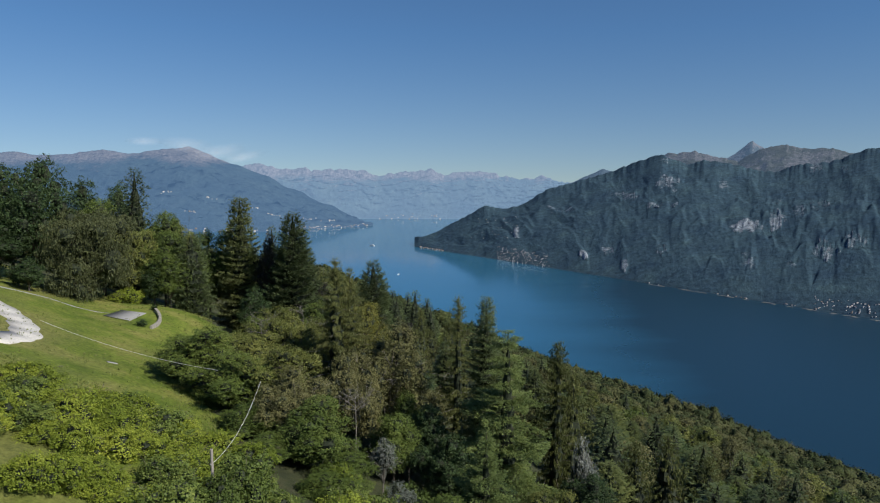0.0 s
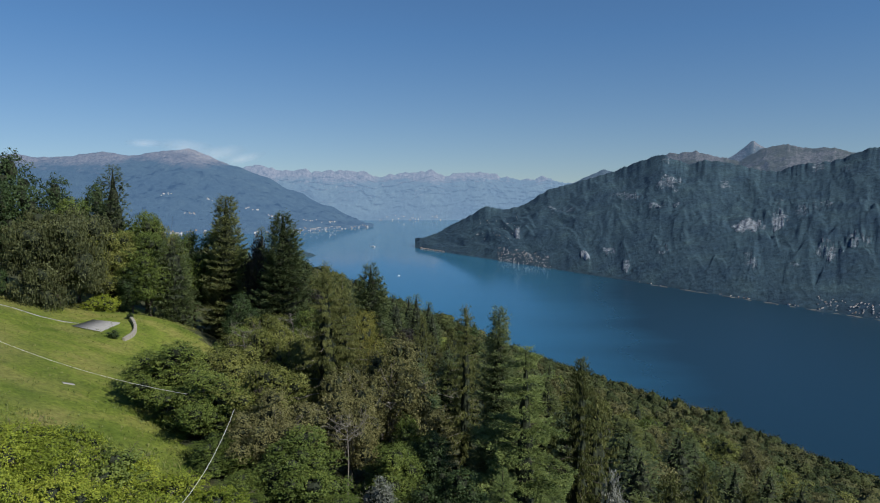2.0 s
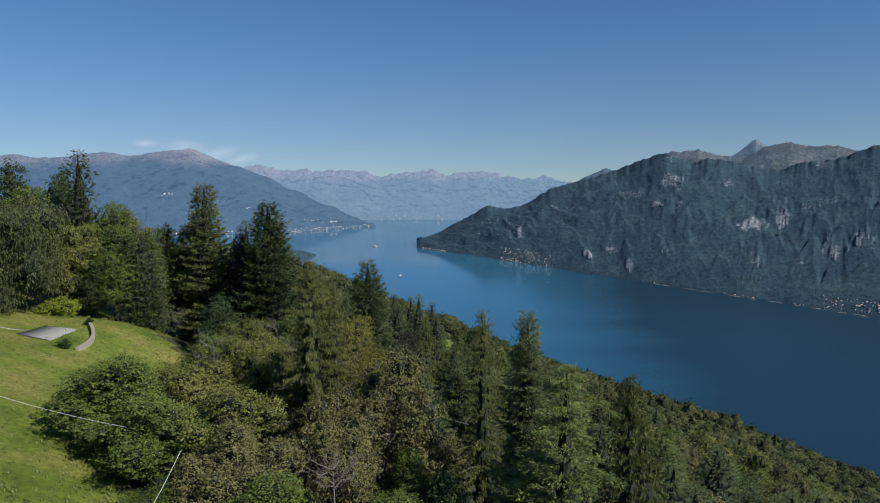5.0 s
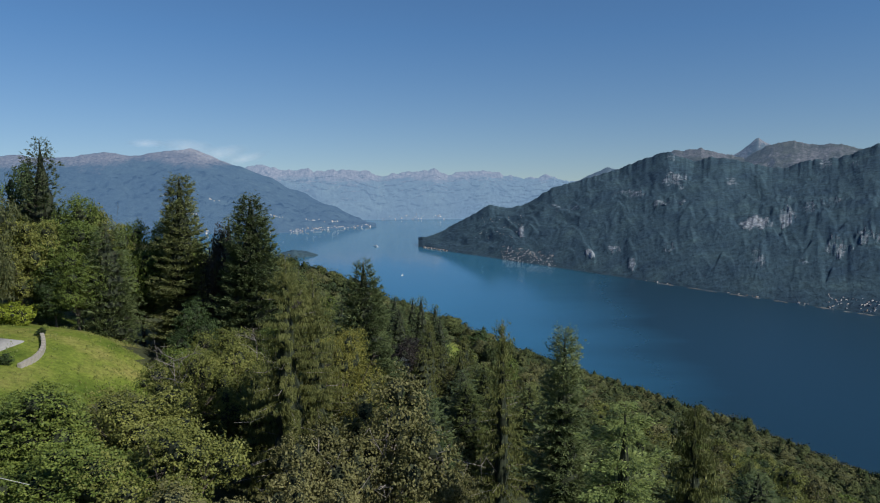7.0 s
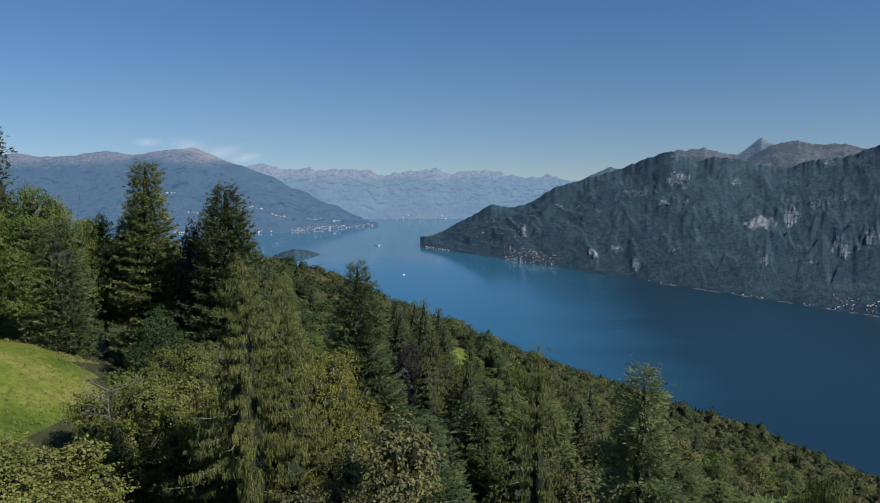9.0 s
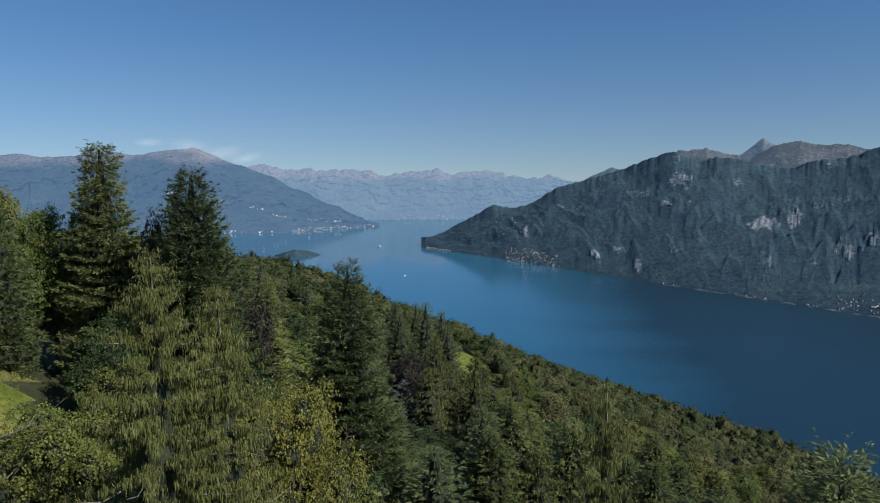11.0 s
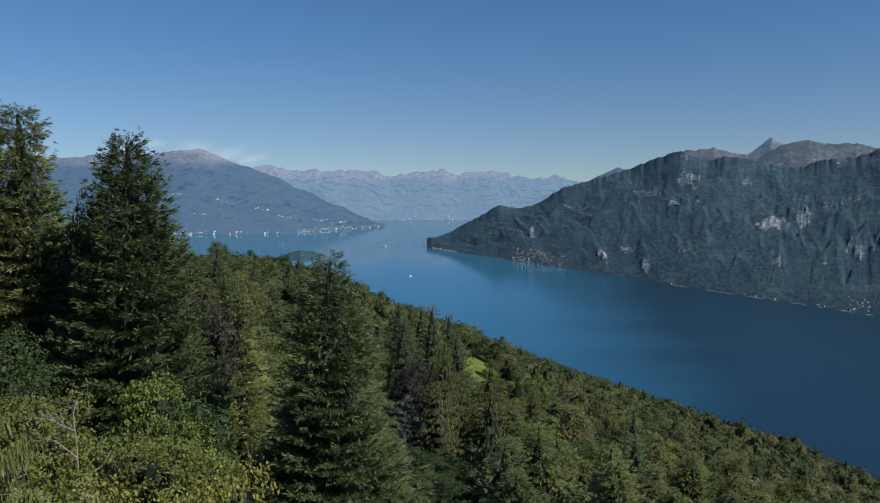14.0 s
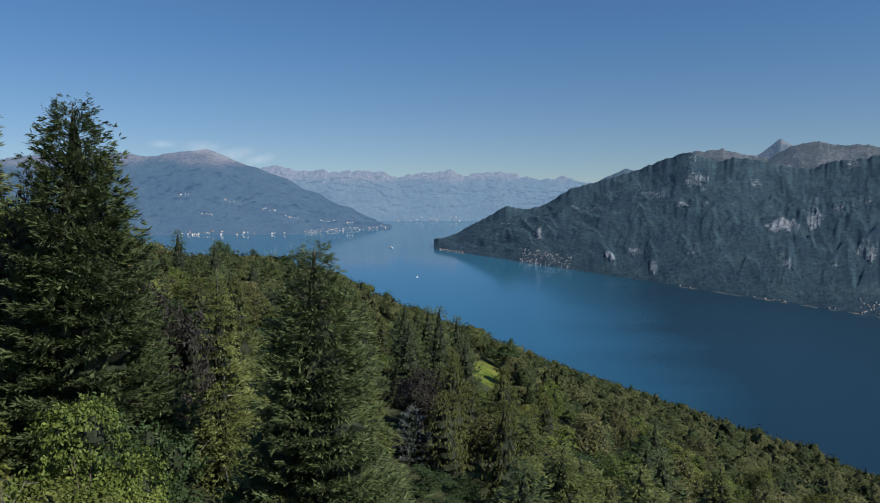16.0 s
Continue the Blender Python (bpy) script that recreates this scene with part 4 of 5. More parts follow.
# conifers lower on the slope
small = {
    "fir": tree("fir_tree", fir(RNG, 15.0, 4.4, **dict(DENSE, gap=0.8, whorl=12, size=0.58, space=0.4, per=6)), FIR_DEEP, BARK, "dark green fir on the slope", "fir tree", stand(-28.0, 147.0)),
    "cedar": tree("cedar_tree", fir(RNG, 15.0, 4.8, **dict(CEDARS, power=0.62, gap=0.95, whorl=11, size=0.46, space=0.3, core=0.45, per=6, ragged=0.22, droop=0.28, even=0.15)), CEDAR_DEEP, BARK, "grey-green cedar with layered branches", "cedar tree", stand(3.5, 119.0, 0, 1.0, 0.9)),
    "spruce": tree("spruce_tree", fir(RNG, 15.0, 3.3, **dict(WEEP, power=0.58, size=0.4, space=0.24, fan=0.16, slim=0.17, hang=0.5, core=0.42)), SPRUCE, BARK, "olive spruce with drooping branches", "spruce tree", stand(14.0, 72.0)),
}
CONES = [
    ("spruce", -2.3, 161.0, 9.5), ("cedar", 1.6, 166.5, 8.0), ("cedar", 9.0, 116.0, 14.5), ("cedar", 15.5, 112.0, 14.0), ("cedar", 21.0, 110.0, 13.0), ("cedar", 6.0, 126.0, 13.0), ("cedar", 26.0, 105.0, 12.5),
    ("fir", -2.5, 182.0, 15.0), ("fir", -7.0, 196.0, 17.5), ("fir", -11.0, 176.0, 14.0), ("fir", -4.0, 215.0, 16.0), ("fir", -10.5, 228.0, 15.0),
    ("fir", -14.0, 205.0, 14.5), ("spruce", -4.2, 152.0, 14.0), ("spruce", 2.2, 162.0, 13.0), ("spruce", 19.0, 66.0, 10.5), ("spruce", 24.5, 73.0, 12.0),
    ("cedar", 16.0, 64.0, 9.0), ("spruce", 31.0, 78.0, 11.0), ("fir", 28.0, 68.0, 9.0), ("fir", 37.0, 77.0, 10.0), ("cedar", 34.0, 68.0, 8.0),
    ("cedar", 1.0, 110.5, 12.0), ("fir", -3.5, 101.0, 9.0), ("spruce", 4.5, 105.0, 11.0),
    ("cedar", -86.0, 350.0, 14.5), ("cedar", -33.0, 135.0, 14.0), ("spruce", -25.0, 140.0, 15.0), ("cedar", -16.0, 132.0, 13.0), ("fir", -19.0, 150.0, 14.0),
]
slim = {
    "fir": tree("fir_tree", fir(RNG, 15.0, 4.2, **dict(DENSE, gap=0.9, whorl=11, size=0.7, space=0.5, per=6)), FIR_DEEP, BARK, "dark green fir in the lower woods", "fir tree", stand(-16.5, 166.0)),
    "cedar": tree("cedar_tree", fir(RNG, 15.0, 4.6, **dict(CEDARS, power=0.62, gap=1.0, whorl=11, size=0.62, space=0.42, core=0.45, per=6, ragged=0.22, droop=0.28, even=0.15)), CEDAR_DEEP, BARK, "grey-green cedar in the lower woods", "cedar tree", stand(12.0, 131.0, 0, 1.0, 0.8)),
    "spruce": tree("spruce_tree", fir(RNG, 15.0, 3.6, **dict(WEEP, power=0.58, size=0.5, space=0.32, fan=0.18, slim=0.19, hang=0.6, per=5, core=0.45)), SPRUCE, BARK, "olive spruce in the lower woods", "spruce tree", stand(1.0, 140.0, 0, 1.0, 0.8)),
}
for o in slim.values():
    o["group"] = "conifers in the lower woods"
for key, x, y, h in CONES:
    copy_thing(small[key], stand(x, y, RNG.uniform(0, 360), RNG.uniform(1.0, 1.3), h / 15.0))
plant_top("dark", -98.5, 350.0, -34.3, 5.4, "dark domed tree beside the upper meadow")
plant("dark", -104.0, 372.0, 8.0, 3.6, "dark domed tree beside the upper meadow")
for bx, by in ((-4.2, 131.0), (-1.8, 124.0), (-6.8, 137.0), (-2.8, 141.0), (-0.8, 133.5)):
    plant("dark", bx, by, RNG.uniform(2.8, 3.8), RNG.uniform(2.4, 3.2), "dark green shrub among the conifers", "shrub", light=True)
plant("dark", 10.5, 292.0, 8.5, 6.5, "dark rounded tree standing on the meadow")

# woods down the slope: single trees near, a joined mass beyond
SORTS = ("green", "dark", "olive", "olive", "brown", "green2", "brown", "olive")
taken = [(-8.6, 136.0, 5.5), (-7.5, 126.0, 5.0), (-28.0, 147.0, 3.0), (-16.5, 166.0, 3.0), (12.0, 131.0, 3.0), (1.0, 140.0, 3.0)] + [(x, y, 3.0) for _, x, y, _ in CONES] + [(x, y, r) for _, x, y, _, r in BELT]
near_spots, far_spots = [], []


def free(x, y):
    if hz(x, y) < LAKE_Z + 3 or on_lawn(np.array(x - 3), np.array(y)) or on_meadow(np.array(x), np.array(y)):
        return False
    if abs(x) > 0.75 * y + 20 or (y < 104 and x < 13) or (y < 128 and x < -14):
        return False
    if (-8 < x < 12 and 226 < y < 250) or (265 < y < 320 and abs(x + 3 + 0.375 * (y - 73)) < 11):
        return False
    return not any((x - a) ** 2 + (y - b) ** 2 < (c + 1.2) ** 2 for a, b, c in taken)


def nearby(x, y):
    return y < 225 and -75 < x < 85


for gap in (8.0, 5.7):
    for gy in np.arange(28.0, 470.0, gap):
        for gx in np.arange(-230.0, 330.0, gap):
            x, y = gx + RNG.uniform(-2.8, 2.8), gy + RNG.uniform(-2.8, 2.8)
            if nearby(x, y) == (gap == 8.0) and free(x, y):
                (near_spots if gap == 8.0 else far_spots).append((x, y))
CONE_SORTS = ("cedar", "cedar", "fir", "spruce")
for x, y in near_spots:
    if -9 < x < 14 and 192 < y < 226:
        plant("olive", x, y, RNG.uniform(2.2, 3.6), RNG.uniform(2.2, 3.2), group="trees on the wooded slope", light=True)
        continue
    if x < 40 and y < 150:
        if RNG.random() < 0.5:
            h = RNG.uniform(8.0, 12.5)
            copy_thing(slim[CONE_SORTS[int(RNG.integers(4))]], stand(x, y, RNG.uniform(0, 360), RNG.uniform(0.95, 1.2), h / 15.0))
        else:
            plant(SORTS[int(RNG.integers(len(SORTS)))], x, y, RNG.uniform(4.5, 8.0), RNG.uniform(3.0, 4.4), group="trees on the wooded slope", light=True)
        continue
    if x < 55 and RNG.random() < (0.35 if y < 125 else 0.24):
        h = RNG.uniform(8.5, 12.5) if y < 125 else RNG.uniform(7.0, 13.5)
        copy_thing(slim[CONE_SORTS[int(RNG.integers(4))]], stand(x, y, RNG.uniform(0, 360), RNG.uniform(0.75, 1.0), h / 15.0))
    else:
        h = RNG.uniform(5.0, 8.5) if x < 14 else RNG.uniform(6.0, 11.5)
        plant(SORTS[int(RNG.integers(len(SORTS)))], x, y, h, RNG.uniform(2.8, 4.8), group="trees on the wooded slope", light=True)


def woodland(name, spots):
    """Far trees: lumpy crowns and ragged cones, with loose sprays that break their outlines."""
    nt, nr = 11, 6
    a = np.arange(nt) * 2 * math.pi / nt
    ph = np.linspace(-0.35, math.pi / 2 - 0.06, nr)
    ring = np.stack([np.cos(ph)[:, None] * np.cos(a)[None], np.cos(ph)[:, None] * np.sin(a)[None], np.sin(ph)[:, None] * np.ones(nt)[None]], axis=-1).reshape(-1, 3)
    i, j = np.meshgrid(np.arange(nr - 1), np.arange(nt), indexing="ij")
    face = np.stack([i * nt + j, i * nt + (j + 1) % nt, (i + 1) * nt + (j + 1) % nt, (i + 1) * nt + j], axis=-1).reshape(-1, 4)
    vs, fs, tones, k = [], [], [], 0
    for x, y in spots:
        h, r = RNG.uniform(4.5, 8.0) + 2.5 * (RNG.random() < 0.2), RNG.uniform(2.6, 5.0)
        h += 6.0 * math.exp(-((x - 138) / 22) ** 2 - ((y - 362) / 16) ** 2)
        tone = RNG.random()
        base = np.array([x, y, hz(x, y)])
        m = 52
        if RNG.random() < (0.22 if -40 < x < 25 and y < 330 else 0.03):
            tone *= 0.3
            h *= 1.15
            t = np.linspace(0, 1, nr)
            rad = (r * 0.66 * (1 - t) ** 0.8 + 0.06) * np.where(np.arange(nr) % 2 == 1, 0.6, 1.0)
            rad = rad[:, None] * (1 + 0.22 * RNG.normal(0, 1, (nr, nt)))
            pts = np.stack([rad * np.cos(a)[None], rad * np.sin(a)[None], (h * (0.08 + 0.92 * t))[:, None] + 0.35 * RNG.normal(0, 1, (nr, nt))], axis=-1).reshape(-1, 3)
            q = RNG.random(m) ** 0.7
            w2 = RNG.uniform(0, 6.28, m)
            lp = np.stack([np.cos(w2) * r * 0.68 * q, np.sin(w2) * r * 0.68 * q, h * (1 - 0.9 * q)], axis=-1)
            d = unit(lp * np.array([1, 1, 0]) + np.array([0, 0, 0.02]))
        else:
            s = RNG.uniform(0, 6.28, 4)
            wide = RNG.uniform(0.72, 1.38)
            lump = 0.86 + 0.2 * np.sin(3.3 * ring[:, 0] + s[0]) * np.sin(3.7 * ring[:, 1] + s[1]) + 0.14 * np.sin(5.1 * ring[:, 2] + 4.3 * ring[:, 0] + s[2]) + 0.06 * RNG.normal(0, 1, len(ring))
            pts = ring * (0.86 * lump)[:, None] * np.array([r * wide, r / wide, h * 0.34]) + np.array([0, 0, h * 0.6])
            d = unit(RNG.normal(0, 1, (m, 3)) + np.array([0, 0, 0.5]))
            lp = d * RNG.uniform(0.82, 1.22, m)[:, None] * np.array([r * wide, r / wide, h * 0.34]) + np.array([0, 0, h * 0.62])
        nrm = unit(d + RNG.normal(0, 0.5, (m, 3)))
        L = RNG.uniform(0.5, 1.0, m)
        lq = leaf_quads(lp, unit(np.cross(nrm, RNG.normal(0, 1, (m, 3)))), nrm, L, L * 0.7).reshape(-1, 3)
        vs += [pts + base, lq + base]
        fs += [face + k, np.arange(m * 4).reshape(-1, 4) + k + len(pts)]
        k += len(pts) + 4 * m
        # Crown cores get a darker tone than the loose sprays, as painted shade.
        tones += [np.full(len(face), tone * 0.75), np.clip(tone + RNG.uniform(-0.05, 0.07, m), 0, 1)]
    me = quad_mesh(name, np.concatenate(vs), np.concatenate(fs))
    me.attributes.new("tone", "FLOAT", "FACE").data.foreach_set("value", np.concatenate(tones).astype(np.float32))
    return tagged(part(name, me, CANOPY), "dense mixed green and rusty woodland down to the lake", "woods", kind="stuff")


woods = woodland("woods", far_spots)


def rough_grass():
    """Loose blades and tufts where the lawn is not mown short."""
    pos = []
    while len(pos) < 6500:
        x, y = RNG.uniform(-62, -15), RNG.uniform(44, 116)
        if not on_lawn(np.array(x + 0.5), np.array(y)):
            continue
        e = float(np.interp(y, [p[0] for p in LAWN_EDGE], [p[1] for p in LAWN_EDGE]))
        if RNG.random() < max(0.10, 1 - (e - x) / 7.0) or y < 56:
            pos.append((x, y, hz(x, y)))
    c = np.repeat(np.array(pos), 3, axis=0) + RNG.normal(0, 0.12, (len(pos) * 3, 3)) * np.array([1, 1, 0])
    n = len(c)
    L = RNG.uniform(0.1, 0.3, n)
    d = RNG.normal(0, 0.35, (n, 3)) + np.array([0, 0, 1.0])
    return leaf_mesh("grass", [leaf_quads(c + np.array([0, 0, 0.12]), d, unit(RNG.normal(0, 1, (n, 3)) * np.array([1, 1, 0.2])), L, RNG.uniform(0.05, 0.11, n))])


ROUGH = leaf_mat("rough grass blades", (0.06, 0.10, 0.02), (0.14, 0.18, 0.045), (0.24, 0.23, 0.09))
tagged(part("grass", rough_grass(), ROUGH), "tufts of rough yellow-green grass along the lawn", "grass", kind="stuff")


# ---- lawn: paving, drive, low wall, pole and cables ----
def strip(name, pts, width, lift, material, thick=0.12, wave=0.0):
    """A strip of paving that follows the ground along a line."""
    pts = [Vector((*p, 0)) for p in pts]
    line = []
    for a, b in zip(pts, pts[1:]):
        n = max(2, int((b - a).length / 0.8))
        line += [a.lerp(b, k / n) for k in range(n)]
    line.append(pts[-1])
    verts, quads = [], []
    for k, p in enumerate(line):
        d = (line[min(k + 1, len(line) - 1)] - line[max(k - 1, 0)]).normalized()
        s = Vector((-d.y, d.x, 0)) * (width / 2) * (1 + wave * math.sin(k * 1.7))
        for q in (p - s, p + s):
            z = hz(q.x, q.y) + lift
            verts += [(q.x, q.y, z), (q.x, q.y, z - thick - lift)]
        if k:
            o, e = 4 * (k - 1), 4 * k
            quads += [(o, e, e + 2, o + 2), (o, o + 1, e + 1, e), (o + 2, e + 2, e + 3, o + 3)]
    return part(name, quad_mesh(name, verts, quads), material)


tagged(strip("drive", [(-58.0, 79.0), (-46.5, 74.0), (-42.0, 70.0), (-39.0, 65.5), (-38.5, 60.5), (-44.0, 57.0)], 2.6, 0.06, GRAVEL, wave=0.12), "pale gravel drive curving over the lawn", "drive", kind="structure")
tagged(strip("channel", [(-57.0, 85.0), (-49.0, 89.5), (-43.7, 91.8)], 0.26, 0.07, CONCRETE), "narrow pale concrete channel across the lawn", "channel", kind="structure")
tagged(strip("slab", [(-41.9, 89.8), (-41.6, 94.4)], 3.4, 0.1, CONCRETE, 0.3), "flat rectangular grey concrete slab in the lawn", "slab", kind="structure")
board = tagged(strip("board", [(-31.5, 65.5), (-30.9, 66.2)], 0.3, 0.07, CONCRETE), "small pale board lying in the grass", "board")

low_wall = tagged(new("low_wall"), "low curved wall of pale stones on the lawn", "wall")
for k in range(13):
    f = k / 12
    x, y = -39.3 + 2.5 * f + 0.8 * math.sin(math.pi * f), 96.1 - 7.5 * f
    bm = box(bmesh.new(), (0.66, 0.36, RNG.uniform(0.62, 0.7)), bevel=0.05)
    st = part("stone", bm, STONE, low_wall)
    st.matrix_basis = pose(x, y, hz(x, y) + 0.1, 0, 0, 110 + RNG.uniform(-3, 3) - 34 * (f - 0.5))
plant("dark", -37.9, 88.2, 1.2, 0.8, "small dark clipped shrub by the low wall", "shrub")
plant("dark", -39.9, 96.9, 0.9, 0.6, "small dark clipped shrub by the low wall", "shrub")

pole = tagged(new("utility_pole"), "short grey wooden pole carrying a cable", "utility pole")
POLE = Vector((*POLE_AT, -16.2))
w = Wood()
w.tube([(0, 0, -5.2), (0.02, 0, -2), (0, 0, 0)], 0.11, 0.085, 10)
post = part("post", w.mesh("post"), POLE_WOOD, pole)
w = Wood()
w.tube([(0, -0.1, -0.95), (0, -0.2, -0.95), (0, -0.2, -0.85)], 0.03, 0.045, 8)
part("insulator", w.mesh("insulator"), CONCRETE, pole)
pole.location = POLE


def cable(a, b, sag, name="cable"):
    a, b = Vector(a), Vector(b)
    pts = [tuple(a.lerp(b, k / 24) - Vector((0, 0, sag * 4 * (k / 24) * (1 - k / 24)))) for k in range(25)]
    wd = Wood()
    wd.tube(pts, 0.013, 0.013, 6)
    return tagged(part(name, wd.mesh(name), CABLE), "thin pale overhead cable sagging above the lawn", "cable")


cable((-37.9, 66.0, -13.7), (-19.4, 60.6, -17.0), 0.55)
cable((-14.5, 56.0, -16.6), (POLE.x, POLE.y - 0.2, POLE.z - 0.9), 0.9)

# ---- villages ----
from mathutils.bvhtree import BVHTree


def lander(ob):
    me = ob.data
    t = BVHTree.FromPolygons([v.co for v in me.vertices], [tuple(p.vertices) for p in me.polygons])

    def land(x, y):
        hit = t.ray_cast(Vector((x, y, 900)), Vector((0, 0, -1)))
        return hit[0].z if hit[0] else None
    return land


def house_meshes(w, d, h, rise):
    bm = bmesh.new()
    box(bm, (w, d, h + 3), (0, 0, h / 2 - 1.5))
    wall = bpy.data.meshes.new("wall")
    bm.to_mesh(wall)
    bm.free()
    bm = bmesh.new()
    o = 0.5
    pts = [(-w / 2 - o, -d / 2 - o, h), (w / 2 + o, -d / 2 - o, h), (w / 2 + o, d / 2 + o, h), (-w / 2 - o, d / 2 + o, h), (-w / 2 - o, 0, h + rise), (w / 2 + o, 0, h + rise)]
    v = [bm.verts.new(p) for p in pts]
    for f in ((0, 1, 5, 4), (2, 3, 4, 5), (0, 4, 3), (1, 2, 5), (3, 2, 1, 0)):
        bm.faces.new([v[k] for k in f])
    roof = bpy.data.meshes.new("roof")
    bm.to_mesh(roof)
    bm.free()
    roof.materials.append(ROOF_TILE)
    bm = bmesh.new()
    box(bm, (1.1, 0.16, 1.6), (0, 0, 0))
    win = bpy.data.meshes.new("window")
    bm.to_mesh(win)
    bm.free()
    win.materials.append(DARK_GLASS)
    return wall, roof, win, (w, d, h)


PLANS = []
for w_, d_, h_, r_ in ((11, 8, 6.5, 2.2), (14, 9, 8.5, 2.4), (8, 8, 5.5, 2.0)):
    for mt in (RENDER_WHITE, RENDER_WARM):
        hm = house_meshes(w_, d_, h_, r_)
        hm[0].materials.append(mt)
        PLANS.append((hm, mt))


def house(x, y, z, turn, size, plan, group, label, windows=True):
    (wall, roof, win, (w0, d0, h0)), mt = PLANS[plan]
    root = tagged(new("house"), label, "house", group)
    part("wall", wall, None, root)
    part("roof", roof, None, root)
    if windows:
        for i in (-1, 0, 1):
            for lev in (0.3, 0.72):
                o = part("window", win, None, root)
                o.location = (i * w0 * 0.3, -d0 / 2 - 0.02, h0 * lev)
    root.matrix_basis = pose(x, y, z - 0.3, 0, 0, turn) @ Matrix.Diagonal((size, size, size, 1))
    return root


FAR_HOUSES = []


def village(land, near, count, u0, u1, in0, in1, group, label, warm=0.3, size=1.0, spread=1.0, single=0):
    """Houses scattered along a shore; those past the first few are kept for the joined far houses."""
    done = 0
    for tries in range(count * 8):
        if done >= count:
            break
        u = RNG.uniform(u0, u1)
        a = in0 + (in1 - in0) * RNG.random() ** spread
        y = near(u) + a
        x, y = EYE[0] + u * y, EYE[1] + y
        z = land(x, y)
        if z is None or z < LAKE_Z + 0.5:
            continue
        turn, big, plan = RNG.uniform(-35, 35) + 30, size * RNG.uniform(0.75, 1.2), int(RNG.integers(3)) * 2 + int(RNG.random() < warm)
        if done < single:
            house(x, y, z, turn, big, plan, group, label, size < 0.5 and done % 3 == 0)
        else:
            FAR_HOUSES.append((pose(x, y, z - 0.3, 0, 0, turn) @ Matrix.Diagonal((big, big, big, 1)), plan))
        done += 1


def joined_houses():
    """One mesh of all the far houses: walls in two renders, tiled roofs."""
    vs, fs, ms, k = [], [], [], 0
    for m, plan in FAR_HOUSES:
        for me, mat in ((PLANS[plan][0][0], plan % 2), (PLANS[plan][0][1], 2)):
            vs += [tuple(m @ v.co) for v in me.vertices]
            fs += [tuple(k + i for i in p.vertices) for p in me.polygons]
            ms += [mat] * len(me.polygons)
            k += len(me.vertices)
    me = bpy.data.meshes.new("houses")
    me.from_pydata(vs, [], fs)
    for mt in (RENDER_WHITE, RENDER_WARM, ROOF_TILE):
        me.materials.append(mt)
    me.polygons.foreach_set("material_index", np.array(ms, dtype=np.int32))
    tagged(part("houses", me, None), "pale houses with tiled roofs scattered along the far shores", "houses", kind="stuff")


east, west, north = lander(mountain_east), lander(range_west), lander(range_far)
west_near = lambda u: 3590 + 900 * max(0, u + 0.24) * 3.4 - 350 * max(0.0, -u - 0.4)
village(east, right_shore, 190, 0.083, 0.160, 2, 110, "lakeside village", "pale rendered village house with a tiled roof by the lake", 0.15, 0.2, 1.3, 90)
village(east, right_shore, 60, -0.030, 0.006, 2, 26, "village on the point", "ochre village house with a tiled roof on the lake point", 0.5, 0.26, 1.0, 40)
village(east, right_shore, 36, 0.045, 0.112, 190, 420, "hillside village", "pale rendered house with a tiled roof on the hillside", 0.2, 0.2, 1.0, 20)
village(east, right_shore, 60, 0.555, 0.66, 2, 60, "lakeside town", "pale rendered lakeside house with a tiled roof", 0.15, 0.25, 1.2, 40)
village(east, right_shore, 60, 0.25, 0.56, 1, 14, "houses along the shore", "small pale house along the lake shore", 0.15, 0.24, 1.0, 20)
village(west, west_near, 100, -0.222, -0.105, 2, 70, "town across the lake", "pale house with a tiled roof across the lake", 0.15, 0.36, 1.3, 30)
village(west, west_near, 26, -0.40, -0.25, 2, 30, "villages across the lake", "pale house on the far lake shore", 0.2, 0.55)
for u, a in ((-0.392, 330), (-0.275, 260), (-0.24, 210), (-0.19, 190), (-0.36, 150), (-0.33, 300), (-0.16, 130)):
    village(west, west_near, 7, u - 0.012, u + 0.012, a - 12, a + 12, "hamlets across the lake", "pale house in a hamlet on the far flank", 0.1, 0.45)
village(north, lambda u: 4670, 26, -0.088, 0.0, 3, 20, "town at the lake's end", "pale house at the far end of the lake", 0.2, 0.4)

joined_houses()

# pale embankment along the foot of the mountain
vs, qs = [], []
for k in range(160):
    u = 0.31 + 0.39 * k / 159
    y = right_shore(u) - 3.0 + 1.5 * math.sin(k * 0.9)
    x, y = EYE[0] + u * y, EYE[1] + y
    top = 0.1 + 1.3 * math.sin(k * 0.37) * math.sin(k * 0.11)
    vs += [(x, y, LAKE_Z - 1), (x, y, LAKE_Z + max(-0.6, top)), (x + 2.0, y + 3.5, LAKE_Z + max(-0.6, top))]
    if k:
        o = 3 * (k - 1)
        qs += [(o, o + 3, o + 4, o + 1), (o + 1, o + 4, o + 5, o + 2)]
tagged(part("embankment", quad_mesh("embankment", vs, qs), STONE), "low pale stone embankment along the lake shore", "embankment", kind="structure")

# a stone house among the trees below the meadow
hm = house_meshes(9, 7, 5.0, 1.6)
hm[0].materials.append(plain_mat("grey field stone", (0.10, 0.09, 0.075), (0.19, 0.175, 0.15), 2.0))
hm[1].materials.clear()
hm[1].materials.append(plain_mat("weathered brown roof", (0.11, 0.092, 0.078), (0.19, 0.165, 0.145), 1.5))
PLANS.append((hm, None))
house(-1.0, 171.0, hz(-1.0, 171.0), 24, 0.5, 6, "", "small grey stone house half hidden among trees")

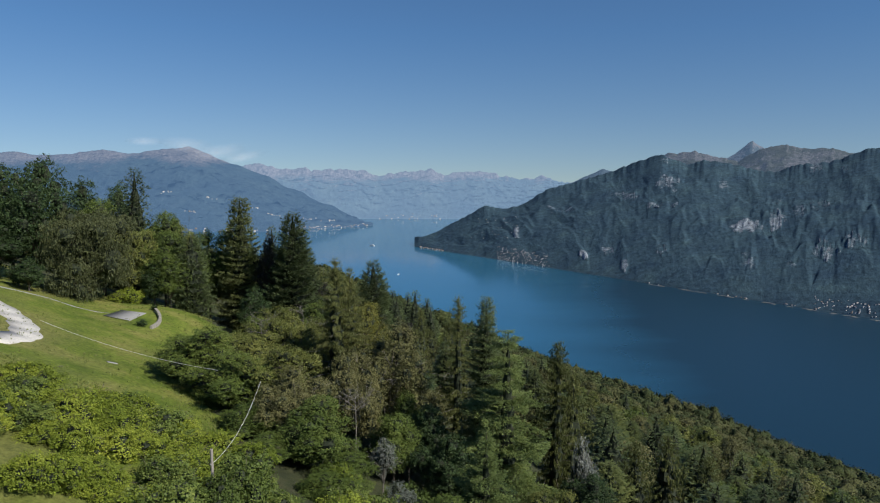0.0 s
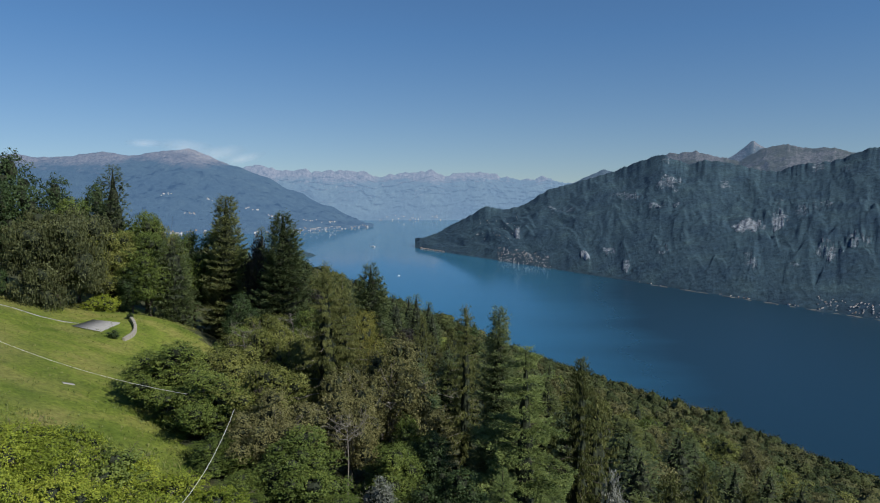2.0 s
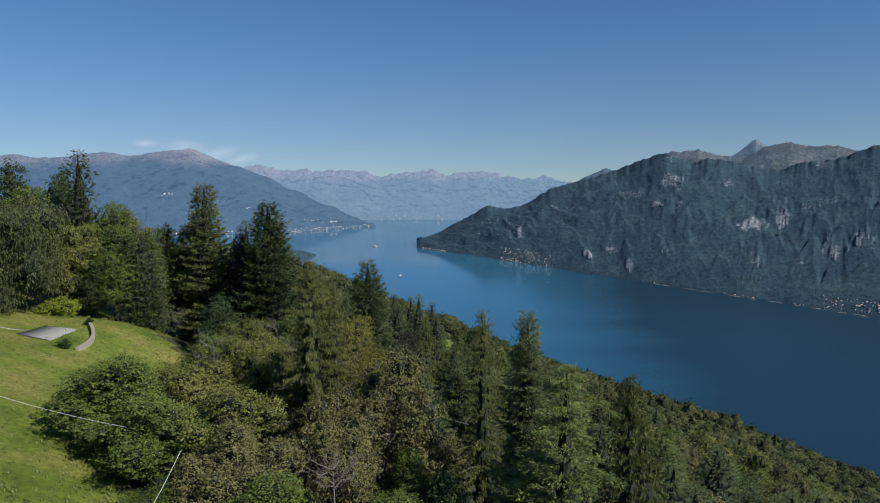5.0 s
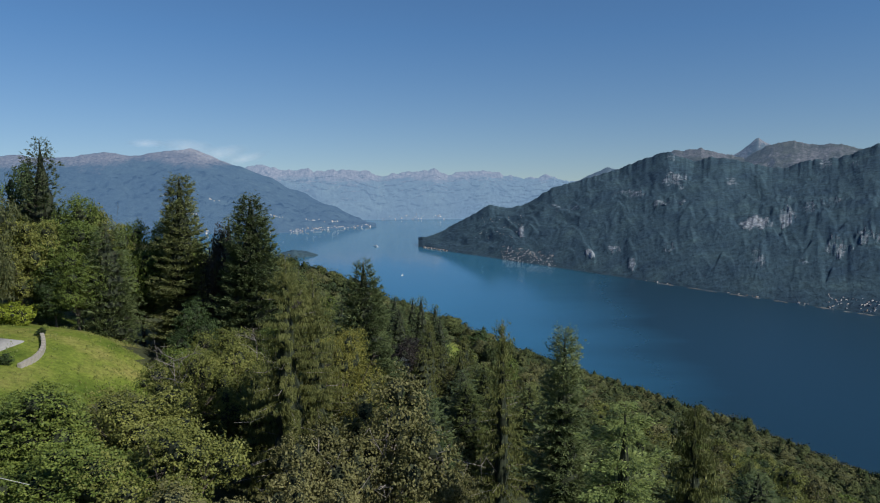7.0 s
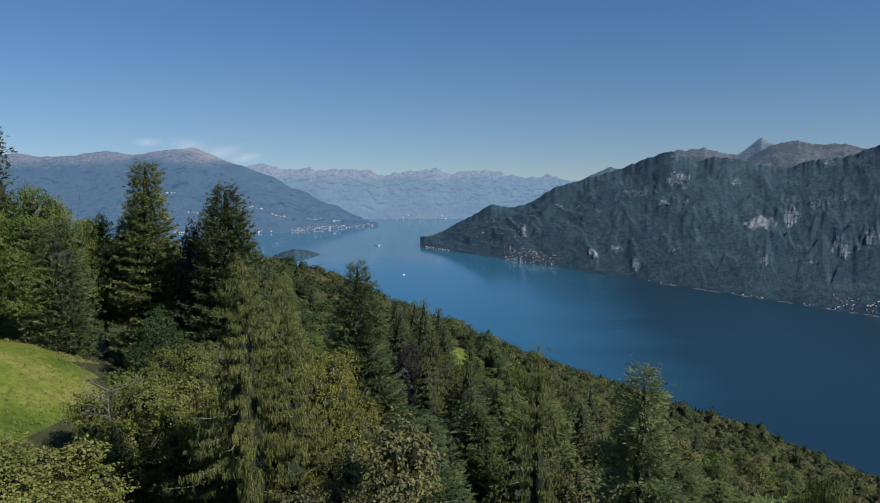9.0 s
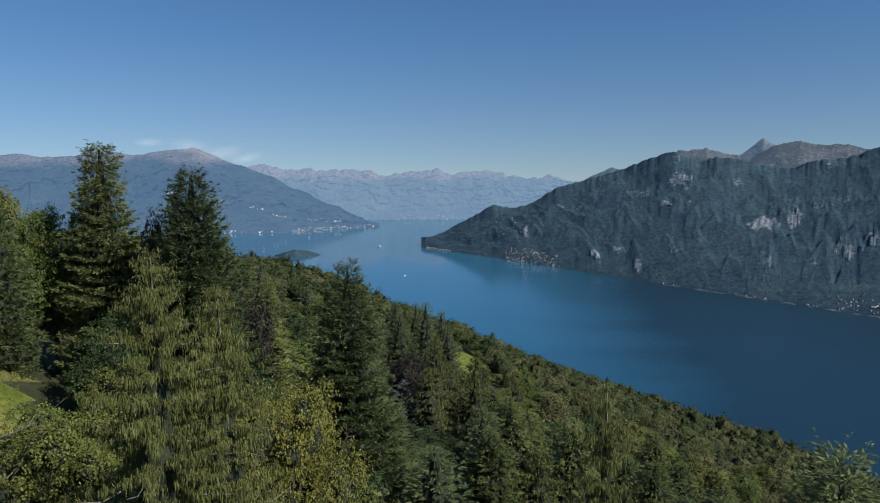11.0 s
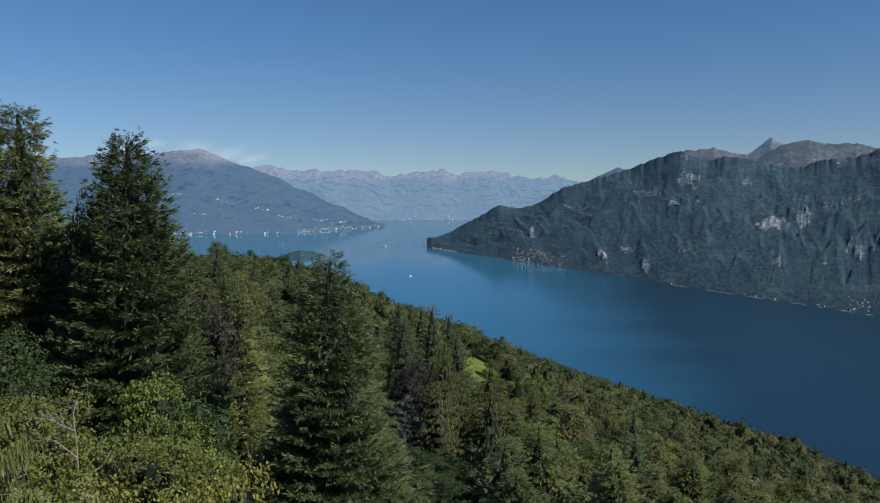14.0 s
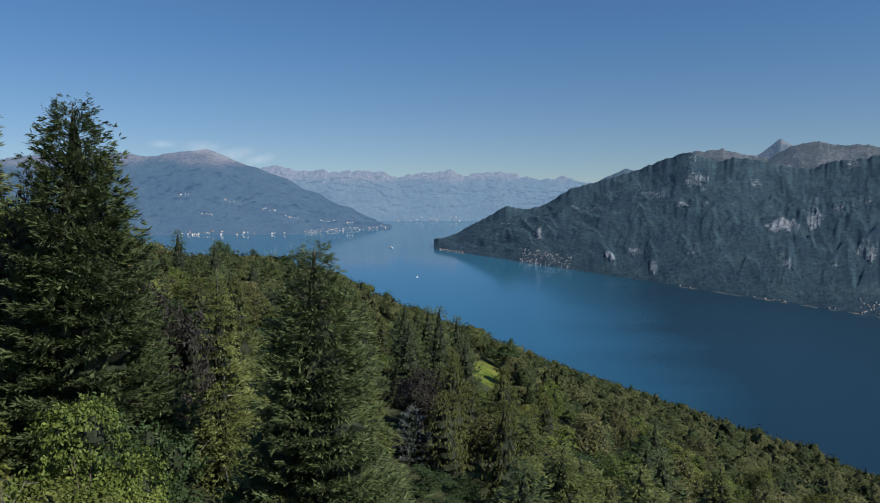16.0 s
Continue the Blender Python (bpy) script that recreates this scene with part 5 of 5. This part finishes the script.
# low wooded point in the lake
bm = bmesh.new()
bmesh.ops.create_grid(bm, x_segments=60, y_segments=40, size=1.0)
for v in bm.verts:
    r = max(0.0, 1 - math.hypot(v.co.x, v.co.y))
    n3 = noise.fractal(Vector((v.co.x * 3, v.co.y * 3, 2.0)), 0.9, 2.1, 5)
    v.co = Vector((v.co.x * 95, v.co.y * 80, -4 + 36 * (r ** 0.7) * (0.8 + 0.2 * n3)))
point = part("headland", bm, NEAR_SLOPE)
point.location = (-560, 2640, LAKE_Z - 2)
tagged(point, "low dark wooded headland rising from the lake", "headland", kind="structure")


# boats
def boat(name, x, y, size, turn, label):
    root = tagged(new(name), label, "boat")
    bm = bmesh.new()
    box(bm, (3.2, 12, 1.8), (0, 0, 0.6), 0.4)
    for v in bm.verts:
        f = max(0.0, v.co.y / 6.0)
        v.co.x *= (1 - 0.85 * f * f) * (1.0 if v.co.z > 0.6 else 0.75)
    part("hull", bm, BOAT_WHITE, root)
    bm = box(bmesh.new(), (2.4, 5, 1.6), (0, -1.2, 2.2), 0.25)
    cab = part("cabin", bm, BOAT_WHITE, root)
    bm = box(bmesh.new(), (2.46, 4.2, 0.6), (0, -1.2, 2.4), 0.05)
    part("window_band", bm, DARK_GLASS, cab)
    root.matrix_basis = pose(x, y, LAKE_Z, 0, 0, turn) @ Matrix.Diagonal((size,) * 3 + (1,))
    return root


boat("ferry_boat", -290.0, 2960.0, 1.9, 70, "white passenger boat out on the lake")
boat("motor_boat", -128.0, 2110.0, 0.8, 150, "small motor boat out on the lake")


# cloud wisps on the summit across the lake
def cloud_mat():
    m, n, l, b = node_mat("thin white cloud")
    c = coords(n, "Generated")
    mp = n.new("ShaderNodeMapping")
    mp.inputs["Location"].default_value = (-1.0, 0.0, -1.0)
    mp.inputs["Scale"].default_value = (2.0, 0.0, 2.0)
    l.new(c, mp.inputs[0])
    gr = n.new("ShaderNodeTexGradient")
    gr.gradient_type = "SPHERICAL"
    l.new(mp.outputs[0], gr.inputs[0])
    f = calc(n, l, "MULTIPLY", gr.outputs["Fac"], noise_node(n, l, 0.022, 7.0, coords(n), 0.6))
    alpha = ramp(n, l, f, [(0.05, (0, 0, 0)), (0.65, (0.30, 0.30, 0.30))])
    b.inputs["Base Color"].default_value = (0.75, 0.75, 0.76, 1)
    b.inputs["Roughness"].default_value = 1.0
    l.new(alpha, b.inputs["Alpha"])
    return m


CLOUD = cloud_mat()
for x, y, z, wx, wz, turn in ((-1560, 4330, 172, 420, 110, 4), (-1370, 4330, 130, 480, 100, -10), (-1810, 4330, 195, 300, 60, 0), (-1230, 4380, 100, 380, 70, -12)):
    bm = bmesh.new()
    bmesh.ops.create_grid(bm, x_segments=24, y_segments=8, size=0.5, matrix=Matrix.Rotation(radians(90), 4, "X"))
    for v in bm.verts:
        v.co = Vector((v.co.x * wx, 22 * math.sin(v.co.x * 7), v.co.z * wz))
    cl = part("cloud", bm, CLOUD)
    cl.matrix_basis = pose(x, y, z, 0, turn, 0)
    tagged(cl, "thin white cloud wisp clinging to the summit", "cloud", kind="structure")
